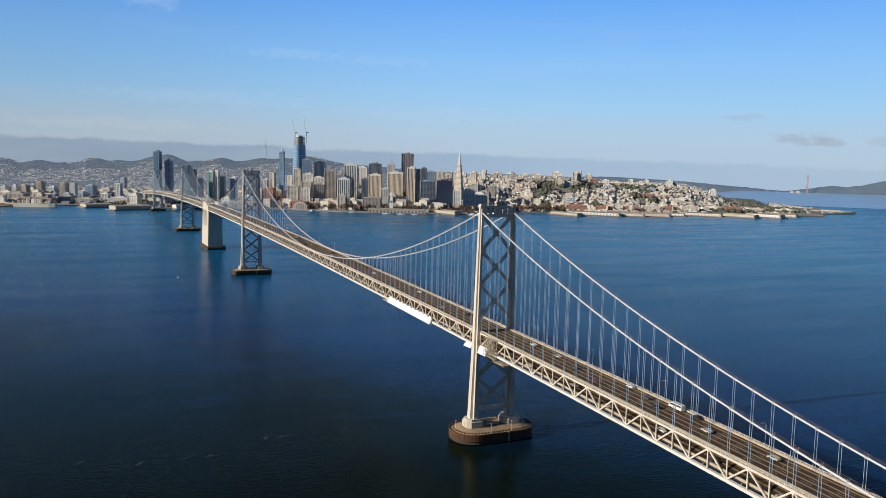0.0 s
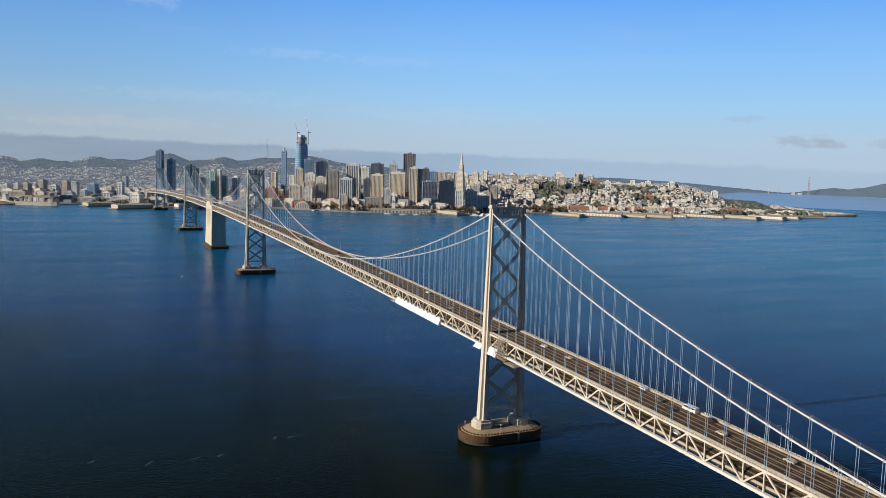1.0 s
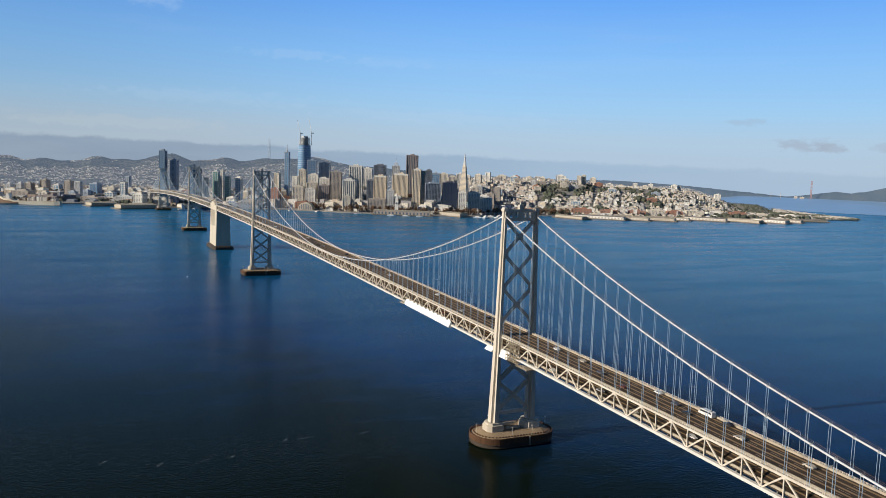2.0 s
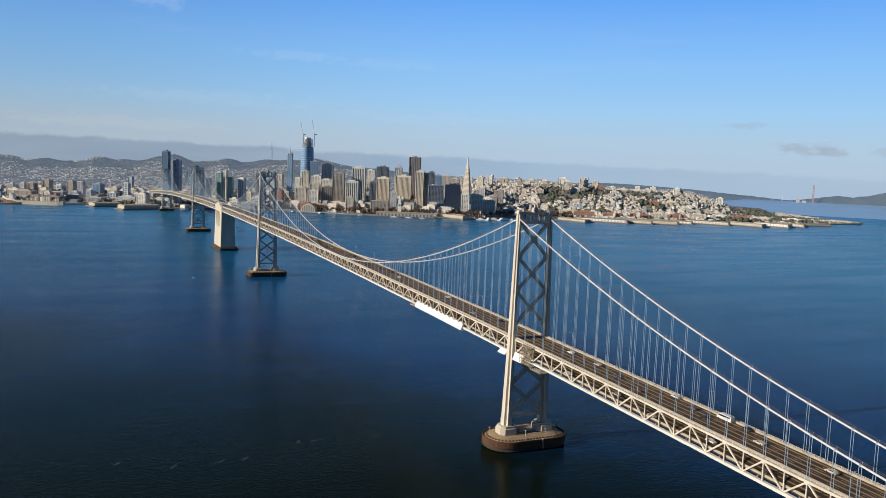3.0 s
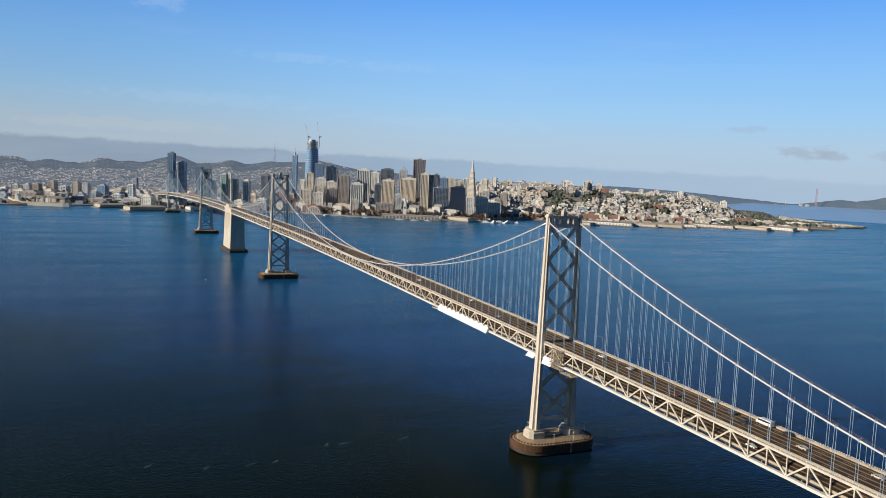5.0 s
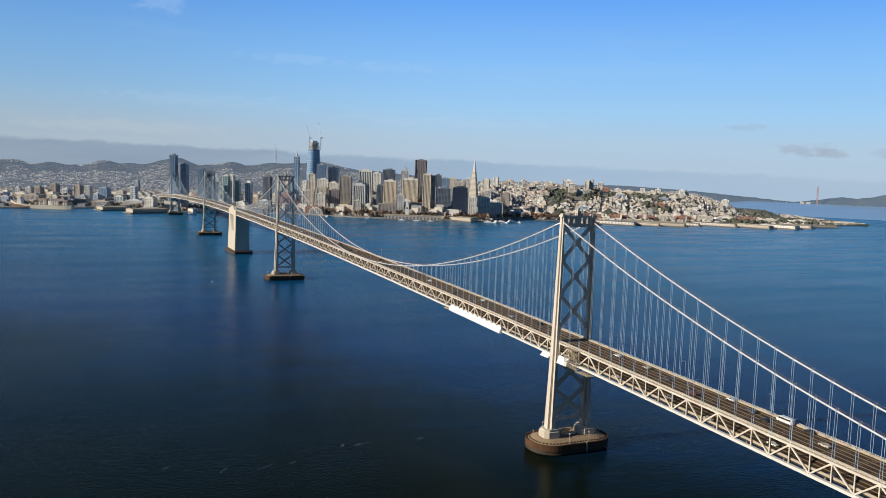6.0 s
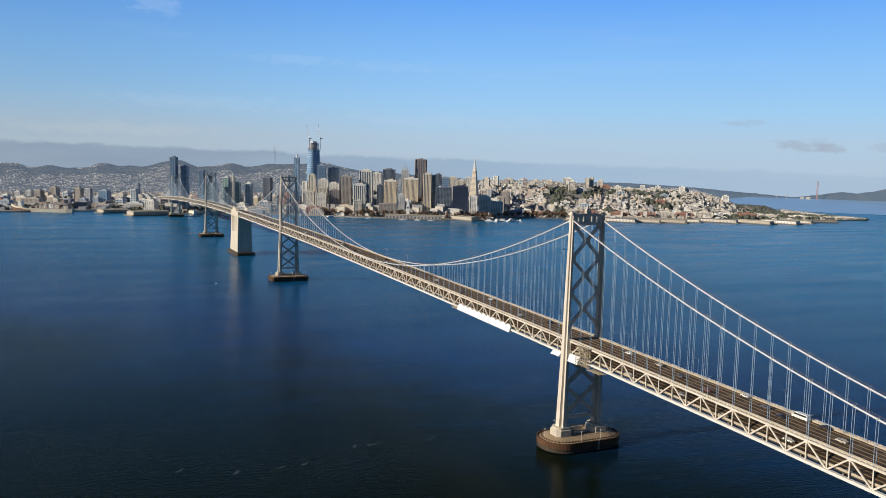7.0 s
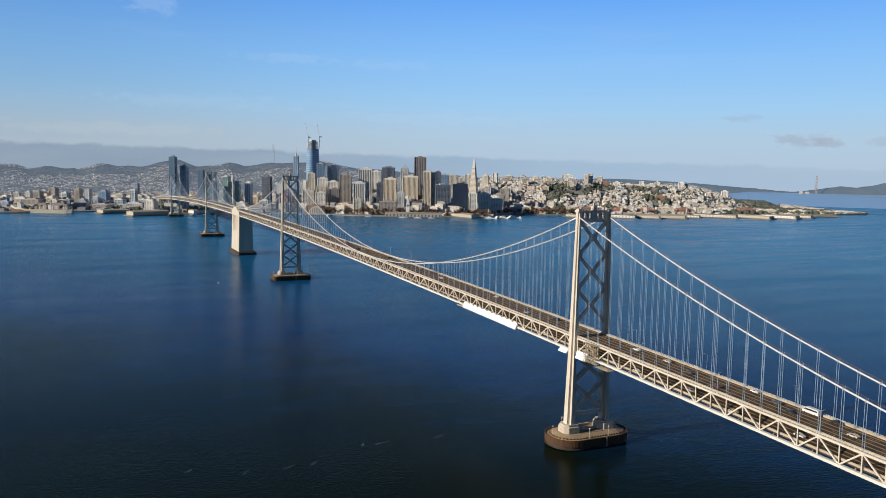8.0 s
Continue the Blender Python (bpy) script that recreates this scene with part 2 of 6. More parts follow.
def water_material():
    m = bpy.data.materials.new("bay_water")
    m.use_nodes = True
    N, K = m.node_tree.nodes, m.node_tree.links
    p = N["Principled BSDF"]
    tc = N.new("ShaderNodeTexCoord")

    def noise_at(scale, stretch, detail, turn=0.0, rough=0.5):
        mp = N.new("ShaderNodeMapping")
        mp.inputs["Scale"].default_value = stretch
        mp.inputs["Rotation"].default_value = (0, 0, radians(turn))
        K.new(tc.outputs["Object"], mp.inputs[0])
        n = N.new("ShaderNodeTexNoise")
        n.inputs["Scale"].default_value, n.inputs["Detail"].default_value = scale, detail
        n.inputs["Roughness"].default_value = rough
        K.new(mp.outputs[0], n.inputs["Vector"])
        return n.outputs[0]

    def ranged(v, a, b, c, d):
        r = N.new("ShaderNodeMapRange")
        K.new(v, r.inputs[0])
        for i, q in enumerate((a, b, c, d)):
            r.inputs[i + 1].default_value = q
        return r.outputs[0]

    slick = noise_at(0.0026, (1.0, 1.7, 1.0), 6, 28)
    gust = noise_at(0.006, (0.5, 2.6, 1.0), 6, -30, 0.62)
    p.inputs["IOR"].default_value = 1.09
    # base colour graded green-black south of the bridge to blue northwards and offshore
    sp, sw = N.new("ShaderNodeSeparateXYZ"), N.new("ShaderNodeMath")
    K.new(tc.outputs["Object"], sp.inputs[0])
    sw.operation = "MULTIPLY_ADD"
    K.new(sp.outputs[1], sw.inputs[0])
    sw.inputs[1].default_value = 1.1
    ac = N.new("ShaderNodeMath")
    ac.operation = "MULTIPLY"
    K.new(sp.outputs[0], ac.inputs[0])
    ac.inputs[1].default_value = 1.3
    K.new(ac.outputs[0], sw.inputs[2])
    # calm under the eastern span, more wind on the open bay towards the city
    windy = N.new("ShaderNodeMath")
    windy.operation = "ADD"
    open_bay = N.new("ShaderNodeMath")
    open_bay.operation = "MULTIPLY_ADD"
    K.new(sp.outputs[0], open_bay.inputs[0])
    open_bay.inputs[1].default_value = 0.9
    K.new(sp.outputs[1], open_bay.inputs[2])
    K.new(ranged(open_bay.outputs[0], -150.0, 900.0, 0.10, 0.215), windy.inputs[0])
    K.new(ranged(gust, 0.36, 0.64, -0.04, 0.045), windy.inputs[1])
    K.new(windy.outputs[0], p.inputs["Roughness"])
    wob = N.new("ShaderNodeMath")
    wob.operation = "MULTIPLY_ADD"
    K.new(noise_at(0.0035, (1, 1, 1), 4), wob.inputs[0])
    wob.inputs[1].default_value = 500.0
    # wind lanes
    lane = N.new("ShaderNodeMath")
    lane.operation = "MULTIPLY_ADD"
    K.new(noise_at(0.011, (1.0, 2.4, 1.0), 5, -22, 0.6), lane.inputs[0])
    lane.inputs[1].default_value = 420.0
    K.new(sw.outputs[0], lane.inputs[2])
    shift = N.new("ShaderNodeMath")
    shift.operation = "SUBTRACT"
    K.new(lane.outputs[0], shift.inputs[0])
    shift.inputs[1].default_value = 210.0
    K.new(shift.outputs[0], wob.inputs[2])
    # the grade puts the stronger sky reflection of far water into the colour
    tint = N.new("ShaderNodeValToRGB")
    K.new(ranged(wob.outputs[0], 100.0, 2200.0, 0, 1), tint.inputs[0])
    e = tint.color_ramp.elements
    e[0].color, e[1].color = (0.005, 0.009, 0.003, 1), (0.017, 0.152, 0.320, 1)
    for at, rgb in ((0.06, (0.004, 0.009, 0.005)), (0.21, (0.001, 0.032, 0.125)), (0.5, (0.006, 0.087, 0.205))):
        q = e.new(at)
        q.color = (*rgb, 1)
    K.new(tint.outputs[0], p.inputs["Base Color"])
    small = N.new("ShaderNodeBump")
    small.inputs["Distance"].default_value = 1.0
    K.new(ranged(slick, 0.4, 0.65, 0.30, 0.18), small.inputs["Strength"])
    K.new(noise_at(0.55, (1, 1.5, 1), 6, 35, 0.5), small.inputs["Height"])
    swell = N.new("ShaderNodeBump")
    swell.inputs["Distance"].default_value, swell.inputs["Strength"].default_value = 2.0, 0.05
    K.new(noise_at(0.10, (1, 1.9, 1), 3, 20), swell.inputs["Height"])
    K.new(small.outputs[0], swell.inputs["Normal"])
    K.new(swell.outputs[0], p.inputs["Normal"])
    return m


WATER = water_material()
FOAM = surface("sea_foam", (0.16, 0.20, 0.22), (0.27, 0.31, 0.33), 0.6, 9.0)


# ---- shape helpers ----
class Shape:
    """Collects corners and faces of one mesh."""

    def __init__(self):
        self.v, self.f = [], []

    def hexa(self, pts):
        """A six-sided solid: four corners below, then the four above them, counter-clockwise from outside above."""
        n = len(self.v)
        self.v += [tuple(p) for p in pts]
        self.f += [tuple(n + i for i in q) for q in ((3, 2, 1, 0), (4, 5, 6, 7), (0, 1, 5, 4), (1, 2, 6, 5), (2, 3, 7, 6), (3, 0, 4, 7))]
        return self

    def box(self, x0, x1, y0, y1, z0, z1):
        return self.hexa([(x0, y0, z0), (x1, y0, z0), (x1, y1, z0), (x0, y1, z0), (x0, y0, z1), (x1, y0, z1), (x1, y1, z1), (x0, y1, z1)])

    def beam(self, a, b, wide, high, up=(0, 0, 1)):
        a, b = Vector(a), Vector(b)
        d = (b - a).normalized()
        side = d.cross(Vector(up))
        side = side.normalized() if side.length > 1e-4 else Vector((1, 0, 0))
        top = side.cross(d)
        s, t = side * wide / 2, top * high / 2
        return self.hexa([a - s - t, a + s - t, b + s - t, b - s - t, a - s + t, a + s + t, b + s + t, b - s + t])

    def loft(self, rings, caps=True):
        """Rings of equal count, from below upwards, counter-clockwise seen from above."""
        n, k = len(self.v), len(rings[0])
        for r in rings:
            self.v += [tuple(p) for p in r]
        for j in range(len(rings) - 1):
            for i in range(k):
                i2 = (i + 1) % k
                self.f.append((n + j * k + i, n + j * k + i2, n + (j + 1) * k + i2, n + (j + 1) * k + i))
        if caps:
            self.f.append(tuple(n + i for i in reversed(range(k))))
            self.f.append(tuple(n + (len(rings) - 1) * k + i for i in range(k)))
        return self

    def tube(self, pts, radius, sides=8):
        rings = []
        for i, p in enumerate(pts):
            p = Vector(p)
            d = (Vector(pts[min(i + 1, len(pts) - 1)]) - Vector(pts[max(i - 1, 0)])).normalized()
            s = d.cross(Vector((0, 0, 1)))
            s = s.normalized() if s.length > 1e-3 else Vector((1, 0, 0))
            u = s.cross(d)
            rings.append([p + radius * (math.cos(t) * s + math.sin(t) * u) for t in (2 * math.pi * q / sides for q in range(sides))])
        n, k = len(self.v), sides
        for r in rings:
            self.v += [tuple(p) for p in r]
        for j in range(len(rings) - 1):
            for i in range(k):
                i2 = (i + 1) % k
                self.f.append((n + j * k + i, n + (j + 1) * k + i, n + (j + 1) * k + i2, n + j * k + i2))
        self.f.append(tuple(n + i for i in range(k)))
        self.f.append(tuple(n + (len(rings) - 1) * k + i for i in reversed(range(k))))
        return self

    def mesh(self, name, material, smooth=False):
        me = bpy.data.meshes.new(name)
        me.from_pydata(self.v, [], self.f)
        me.materials.append(material)
        if smooth:
            me.polygons.foreach_set("use_smooth", [True] * len(me.polygons))
        me.update()
        return me


def part(name, shape, material, parent, label="", smooth=False, kind=""):
    me = shape if isinstance(shape, bpy.types.Mesh) else shape.mesh(name, material, smooth)
    ob = new(name, me)
    ob.parent = parent
    return tagged(ob, label, kind=kind)


def thing(name, label, category, group="", kind="", m=None):
    ob = tagged(new(name), label, category, group, kind)
    if m is not None:
        ob.matrix_world = m
    return ob


def ring(points, z):
    return [(x, y, z) for x, y in points]


def stadium(half_long, half_wide, corner, steps=8):
    pts = []
    for cx, cy, a0 in ((1, -1, -90), (1, 1, 0), (-1, 1, 90), (-1, -1, 180)):
        for i in range(steps + 1):
            a = radians(a0 + 90 * i / steps)
            pts.append((cx * (half_long - corner) + corner * math.cos(a), cy * (half_wide - corner) + corner * math.sin(a)))
    return pts


# ---- the bridge's lines ----
MAIN, SIDE, HALF = 704.1, 353.6, 10.06
Y6, Y5, Y4, Y3, Y2, Y1 = 0.0, MAIN, MAIN + SIDE, MAIN + 2 * SIDE, 2 * MAIN + 2 * SIDE, 2 * MAIN + 3 * SIDE
PANEL = MAIN / 75
DECK_END = -372.0
TOP = {Y6: 134.2, Y5: 142.8, Y3: 139.5, Y2: 124.5}


def rail_z(y):
    """Height of the upper railing along the bridge's crest curve."""
    return 77.7 - (1.30e-5 if y < Y4 else 1.5e-5) * (y - Y4) ** 2


# ---- water ----
def strait_lift(a, r):
    """How far the far strait is drawn up, to stand for distance beyond reach."""
    w = max(0.0, min(1.0, (a - 40) / 5)) * max(0.0, min(1.0, (66 - a) / 6))
    return w * 52.0 * max(0.0, (min(r, 4960) - 3650) / 1310) ** 1.2


def water():
    """One sheet: flat over the bay, drawn up a little where the far strait is brought nearer."""
    ox, oy = -215.0, -394.0
    radii = [0, 60, 150, 300, 500, 800, 1200, 1700, 2300, 2800, 3300, 3650, 3900, 4150, 4400, 4650, 4850, 4960, 9000, 20000]
    turns = [-180 + 4 * i for i in range(44)] + [-4 + 1.0 * i for i in range(62)] + [58 + 4 * i for i in range(31)]
    v, f = [], []
    for a in turns:
        for r in radii:
            v.append((ox + r * math.sin(radians(a)), oy + r * math.cos(radians(a)), strait_lift(a, r) if r < 5000 else 0.0))
    k = len(radii)
    for i in range(len(turns)):
        i2 = (i + 1) % len(turns)
        for j in range(k - 1):
            f.append((i * k + j, i2 * k + j, i2 * k + j + 1, i * k + j + 1))
    me = bpy.data.meshes.new("water")
    me.from_pydata(v, [], f)
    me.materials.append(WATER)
    bm = bmesh.new()
    bm.from_mesh(me)
    bmesh.ops.remove_doubles(bm, verts=bm.verts, dist=0.01)
    bmesh.ops.recalc_face_normals(bm, faces=bm.faces)
    if sum(q.normal.z for q in bm.faces) < 0:
        bmesh.ops.reverse_faces(bm, faces=bm.faces)
    bm.to_mesh(me)
    bm.free()
    tagged(new("water", me), "dark blue rippled bay water under low sun", "water", kind="structure")


water()


def far_strait():
    """The hazy far strait beyond the northern point."""
    m = bpy.data.materials.new("far_water_haze")
    m.use_nodes = True
    N, K = m.node_tree.nodes, m.node_tree.links
    p = N["Principled BSDF"]
    p.inputs["Base Color"].default_value, p.inputs["Roughness"].default_value = (0.02, 0.05, 0.09, 1), 0.4
    tc, n, r = N.new("ShaderNodeTexCoord"), N.new("ShaderNodeTexNoise"), N.new("ShaderNodeMapRange")
    n.inputs["Scale"].default_value, n.inputs["Detail"].default_value = 0.006, 4
    K.new(tc.outputs["Object"], n.inputs["Vector"])
    K.new(n.outputs[0], r.inputs[0])
    r.inputs[3].default_value, r.inputs[4].default_value = 0.34, 0.50
    # uneven pale blue emission paints the haze onto the water sheet
    p.inputs["Emission Color"].default_value = (0.32, 0.49, 0.74, 1)
    K.new(r.outputs[0], p.inputs["Emission Strength"])
    v, f, radii = [], [], [4000 + 40 * i for i in range(25)]
    for i in range(60):
        a = 40 + 0.5 * i
        for q in radii:
            z = strait_lift(a, q) + 0.5 + 1.5 * min(1.0, (q - 4000) / 200)
            v.append((-215.0 + q * math.sin(radians(a)), -394.0 + q * math.cos(radians(a)), z))
    k = len(radii)
    for i in range(59):
        for j in range(k - 1):
            f.append((i * k + j, (i + 1) * k + j, (i + 1) * k + j + 1, i * k + j + 1)[::-1])
    me = bpy.data.meshes.new("backdrop_strait")
    me.from_pydata(v, [], f)
    me.materials.append(m)
    tagged(new("backdrop_strait", me), "pale hazy blue strait towards the ocean", "water", kind="structure")


far_strait()


# ---- towers ----
def leg_ring(cx, cy, w, d, z):
    """Cross-shaped section of a tower leg: w across the bridge, d along it."""
    a, b, c, e = w / 2, d / 2, w * 0.20, d * 0.25
    pts = [(c, -b), (c, -e), (a, -e), (a, e), (c, e), (c, b), (-c, b), (-c, e), (-a, e), (-a, -e), (-c, -e), (-c, -b)]
    return [(cx + x, cy + y, z) for x, y in pts]


def bridge_tower(y, top, label):
    t = thing("bridge_tower", label, "bridge tower", "bridge towers", m=pose(0, y, 0))
    deck, low = rail_z(y), 11.7

    def leg_x(z):
        return 11.95 + (HALF - 11.95) * (z - low) / (top - low)

    def leg_w(q):
        return 4.5 - 2.1 * q + 0.9 * max(0.0, 1 - q / 0.33)

    def leg_d(q):
        return 7.2 - 3.7 * q

    for s in (-1, 1):
        rings = []
        for i in range(13):
            z = low + (top - 1.6 - low) * i / 12
            q = i / 12
            rings.append(leg_ring(s * leg_x(z), 0, leg_w(q), leg_d(q), z))
        leg = part("leg", Shape().loft(rings), PAINT, t)
        cap = Shape().box(s * HALF - 1.5, s * HALF + 1.5, -1.9, 1.9, top - 1.6, top - 0.5)
        cap.box(s * HALF - 1.0, s * HALF + 1.0, -1.3, 1.3, top - 0.5, top + 0.3)
        part("saddle_cap", cap, PAINT, leg)
        # riveted cover plates run up the outer faces
        for i in range(1, 9):
            z = low + (top - low) * i / 9
            q = (z - low) / (top - low)
            rib = Shape().box(s * leg_x(z) - leg_w(q) / 2 - 0.06, s * leg_x(z) + leg_w(q) / 2 + 0.06, -leg_d(q) * 0.26, leg_d(q) * 0.26, z - 0.25, z + 0.25)
            part("splice_plate", rib, PAINT, leg)

    def cross(z0, z1, wide):
        for s in (-1, 1):
            a = (s * (leg_x(z0) - 1.2), 0, z0)
            b = (-s * (leg_x(z1) - 1.0), 0, z1)
            part("brace", Shape().beam(a, b, wide if s > 0 else wide + 0.04, wide * 0.9, (0, 1, 0)), PAINT, t)
        zc = (z0 + z1) / 2
        part("gusset", Shape().loft([[(x, yy, z) for x, z in ((1.9, zc - 0.8), (1.9, zc + 0.8), (0.8, zc + 1.8), (-0.8, zc + 1.8), (-1.9, zc + 0.8), (-1.9, zc - 0.8), (-0.8, zc - 1.8), (0.8, zc - 1.8))] for yy in (1.02, -1.02)]), PAINT, t)

    def strut(z, high, deep):
        part("strut", Shape().box(-leg_x(z) + 0.9, leg_x(z) - 0.9, -deep / 2, deep / 2, z - high / 2, z + high / 2), PAINT, t)

    upper = (top - 6.5 - (deck + 6.5)) / 3
    for i in range(3):
        cross(deck + 6.5 + upper * i, deck + 6.5 + upper * (i + 1), 1.6)
        # plates where the braces meet the legs
        for s in (-1, 1):
            z = deck + 6.5 + upper * i
            x = s * (leg_x(z) - 1.0)
            part("gusset", Shape().loft([[(x, yy, z - 1.9), (x - s * 2.3, yy, z - 0.5), (x - s * 2.3, yy, z + 0.5), (x, yy, z + 1.9)][::s] for yy in (0.95, -0.95)]), PAINT, t)
    lower = (deck - 10.5 - 18.0) / (2 if deck < 66 else 3)
    for i in range(2 if deck < 66 else 3):
        cross(18.0 + lower * i, 18.0 + lower * (i + 1), 2.1)
    strut(17.0, 1.8, 2.2)
    strut(deck - 11.2, 1.8, 2.4)
    # portal at the top: two girders with posts between them, and a small lantern house
    x1 = HALF - 1.0
    portal = Shape().box(-x1, x1, -1.3, 1.3, top - 7.2, top - 5.4)
    portal.box(-x1, x1, -1.3, 1.3, top - 1.9, top - 0.6)
    for xa, xb in ((-x1, -7.3), (-4.9, -3.9), (-1.5, 1.5), (3.9, 4.9), (7.3, x1)):
        portal.box(xa, xb, -1.25, 1.25, top - 5.4, top - 1.9)
    for x in range(-8, 9, 2):
        portal.box(x - 0.12, x + 0.12, -1.3, -1.1, top - 0.6, top + 0.7)
    portal.box(-x1, x1, -1.3, -1.15, top + 0.6, top + 0.75)
    part("portal", portal, PAINT, t)
    house = Shape().box(-1.3, 1.3, -1.2, 1.2, top - 0.6, top + 1.9)
    house.box(-0.5, 0.5, -0.5, 0.5, top + 1.9, top + 3.6)
    part("lantern_house", house, PAINT, t)
    return t


for yy, lab in ((Y6, "tall grey steel bridge tower with crossed braces"), (Y5, "distant grey steel bridge tower with crossed braces"),
                (Y3, "far grey steel bridge tower beyond the anchorage"), (Y2, "grey steel bridge tower near the city shore")):
    bridge_tower(yy, TOP[yy], lab)


# ---- piers in the water ----
def bridge_pier(y, half_long, half_wide, corner, label):
    p = thing("bridge_pier", label, "bridge pier", "bridge piers", m=pose(0, y, 0))
    rim, inner = stadium(half_long, half_wide, corner, 10), stadium(half_long - 1.0, half_wide - 1.0, corner - 1.0, 10)
    part("caisson", Shape().loft([ring(inner, -3), ring(inner, 5.0)]), CONCRETE_DARK, p)
    part("apron", Shape().loft([ring(inner, 5.0), ring(inner, 5.6), ring(stadium(half_long - 6.0, half_wide - 5.5, max(1.5, corner - 5.5), 10), 7.2)]), PIER_TOP, p, "dusty brown concrete apron sloping to the rim")
    belt = part("fender_belt", Shape().loft([ring(stadium(half_long - .2, half_wide - .2, corner - .2, 10), 0.4), ring(stadium(half_long - .2, half_wide - .2, corner - .2, 10), 5.4)]),
                CONCRETE_DARK, p, "dark tide-stained fender")
    # upright fender timbers round the rim
    outline = []
    for i in range(len(rim)):
        a, b = Vector(rim[i]), Vector(rim[(i + 1) % len(rim)])
        n = max(1, round((b - a).length / 0.92))
        outline += [(a + (b - a) * k / n, (b - a).normalized()) for k in range(n) if (b - a).length > 1e-3]
    timber = Shape().box(-0.44, 0.44, -0.28, 0.28, 2.7, 6.1).mesh("fender_timber", TIMBER)
    for q, d in outline:
        o = part("fender_timber", timber, TIMBER, belt)
        o.matrix_local = Matrix.Translation((q.x, q.y, random.uniform(-0.12, 0.12))) @ Matrix.Rotation(math.atan2(d.y, d.x), 4, "Z")
    wale = Shape()
    for z in (0.8, 2.5):
        for i in range(len(rim)):
            a, b = rim[i], rim[(i + 1) % len(rim)]
            if (Vector(a) - Vector(b)).length > 1e-3:
                wale.beam((*a, z), (*b, z), 0.7, 0.35)
    part("wale", wale, CONCRETE_DARK, belt)
    for s in (-1, 1):
        sq = [(s * 11.9 + a, b) for a, b in ((3.2, -5.1), (5.4, -2.9), (5.4, 2.9), (3.2, 5.1), (-3.2, 5.1), (-5.4, 2.9), (-5.4, -2.9), (-3.2, -5.1))]
        lid = [(s * 11.9 + (x - s * 11.9) * 0.86, q * 0.86) for x, q in sq]
        part("pedestal", Shape().loft([ring(sq, 7.2), ring(sq, 10.6), ring(lid, 11.0), ring(lid, 12.0)]), CONCRETE, p, "pale stepped concrete pedestal")
    # a row of low timber blocks stands inside the rim
    inside = stadium(half_long - 2.1, half_wide - 2.1, corner - 2.1, 8)
    stub = Shape().box(-0.45, 0.45, -0.22, 0.22, 5.7, 6.6).mesh("timber_block", TIMBER)
    for i in range(len(inside)):
        a, b = Vector(inside[i]), Vector(inside[(i + 1) % len(inside)])
        n = max(1, round((b - a).length / 1.9))
        for k in range(n if (b - a).length > 0.9 else 0):
            q, d = a + (b - a) * (k + 0.5) / n, (b - a).normalized()
            o = part("timber_block", stub, TIMBER, p)
            o.matrix_local = Matrix.Translation((q.x, q.y, 0)) @ Matrix.Rotation(math.atan2(d.y, d.x), 4, "Z")
    # brown timber decking on the front slope
    for k in range(5):
        q, up = -half_wide + 2.7 + 0.98 * k, 5.72 + 0.285 * (k + 1.2)
        part("deck_plank", Shape().loft([[(x, q - 0.45, up - 0.13), (x, q + 0.45, up + 0.13), (x, q + 0.45, up - 0.3), (x, q - 0.45, up - 0.5)] for x in (-9.0 - 0.4 * (k % 2), half_long - 8.5)]), PLANK, p)
    walls = Shape().box(-6, 6, 4.5, 5.1, 7.2, 8.9).box(-4, 5, -1.6, -1.2, 7.2, 8.5)
    part("parapet", walls, CONCRETE, p)
    for x, q in ((-half_long + 2.2, 0), (half_long - 2.2, 0), (-6, -half_wide + 1.6), (7, -half_wide + 1.6), (-9, half_wide - 1.6)):
        post = Shape().tube([(x, q, 5.7), (x, q, 11.2)], 0.12, 6)
        post.box(x - 0.35, x + 0.35, q - 0.3, q + 0.3, 11.2, 11.7)
        part("marker_lamp", post, PAINT, p)
    ladder = Shape()
    for s in (-0.4, 0.4):
        ladder.beam((4.5 + s, -half_wide - 0.4, 0.5), (4.5 + s, -half_wide - 0.4, 6.8), 0.12, 0.12, (0, 1, 0))
    for i in range(9):
        ladder.box(4.1, 4.9, -half_wide - 0.46, -half_wide - 0.36, 0.9 + 0.6 * i, 1.0 + 0.6 * i)
    part("ladder", ladder, PAINT, p)


bridge_pier(Y6, 24.9, 13.5, 12.6, "rounded concrete bridge pier with rusty timber fender")
bridge_pier(Y5, 26.0, 13.0, 5.0, "dark concrete bridge pier under the second tower")
bridge_pier(Y3, 26.0, 13.0, 5.0, "dark concrete bridge pier under the far tower")
bridge_pier(Y2, 22.0, 9.0, 4.0, "low dark bridge pier near the shore")


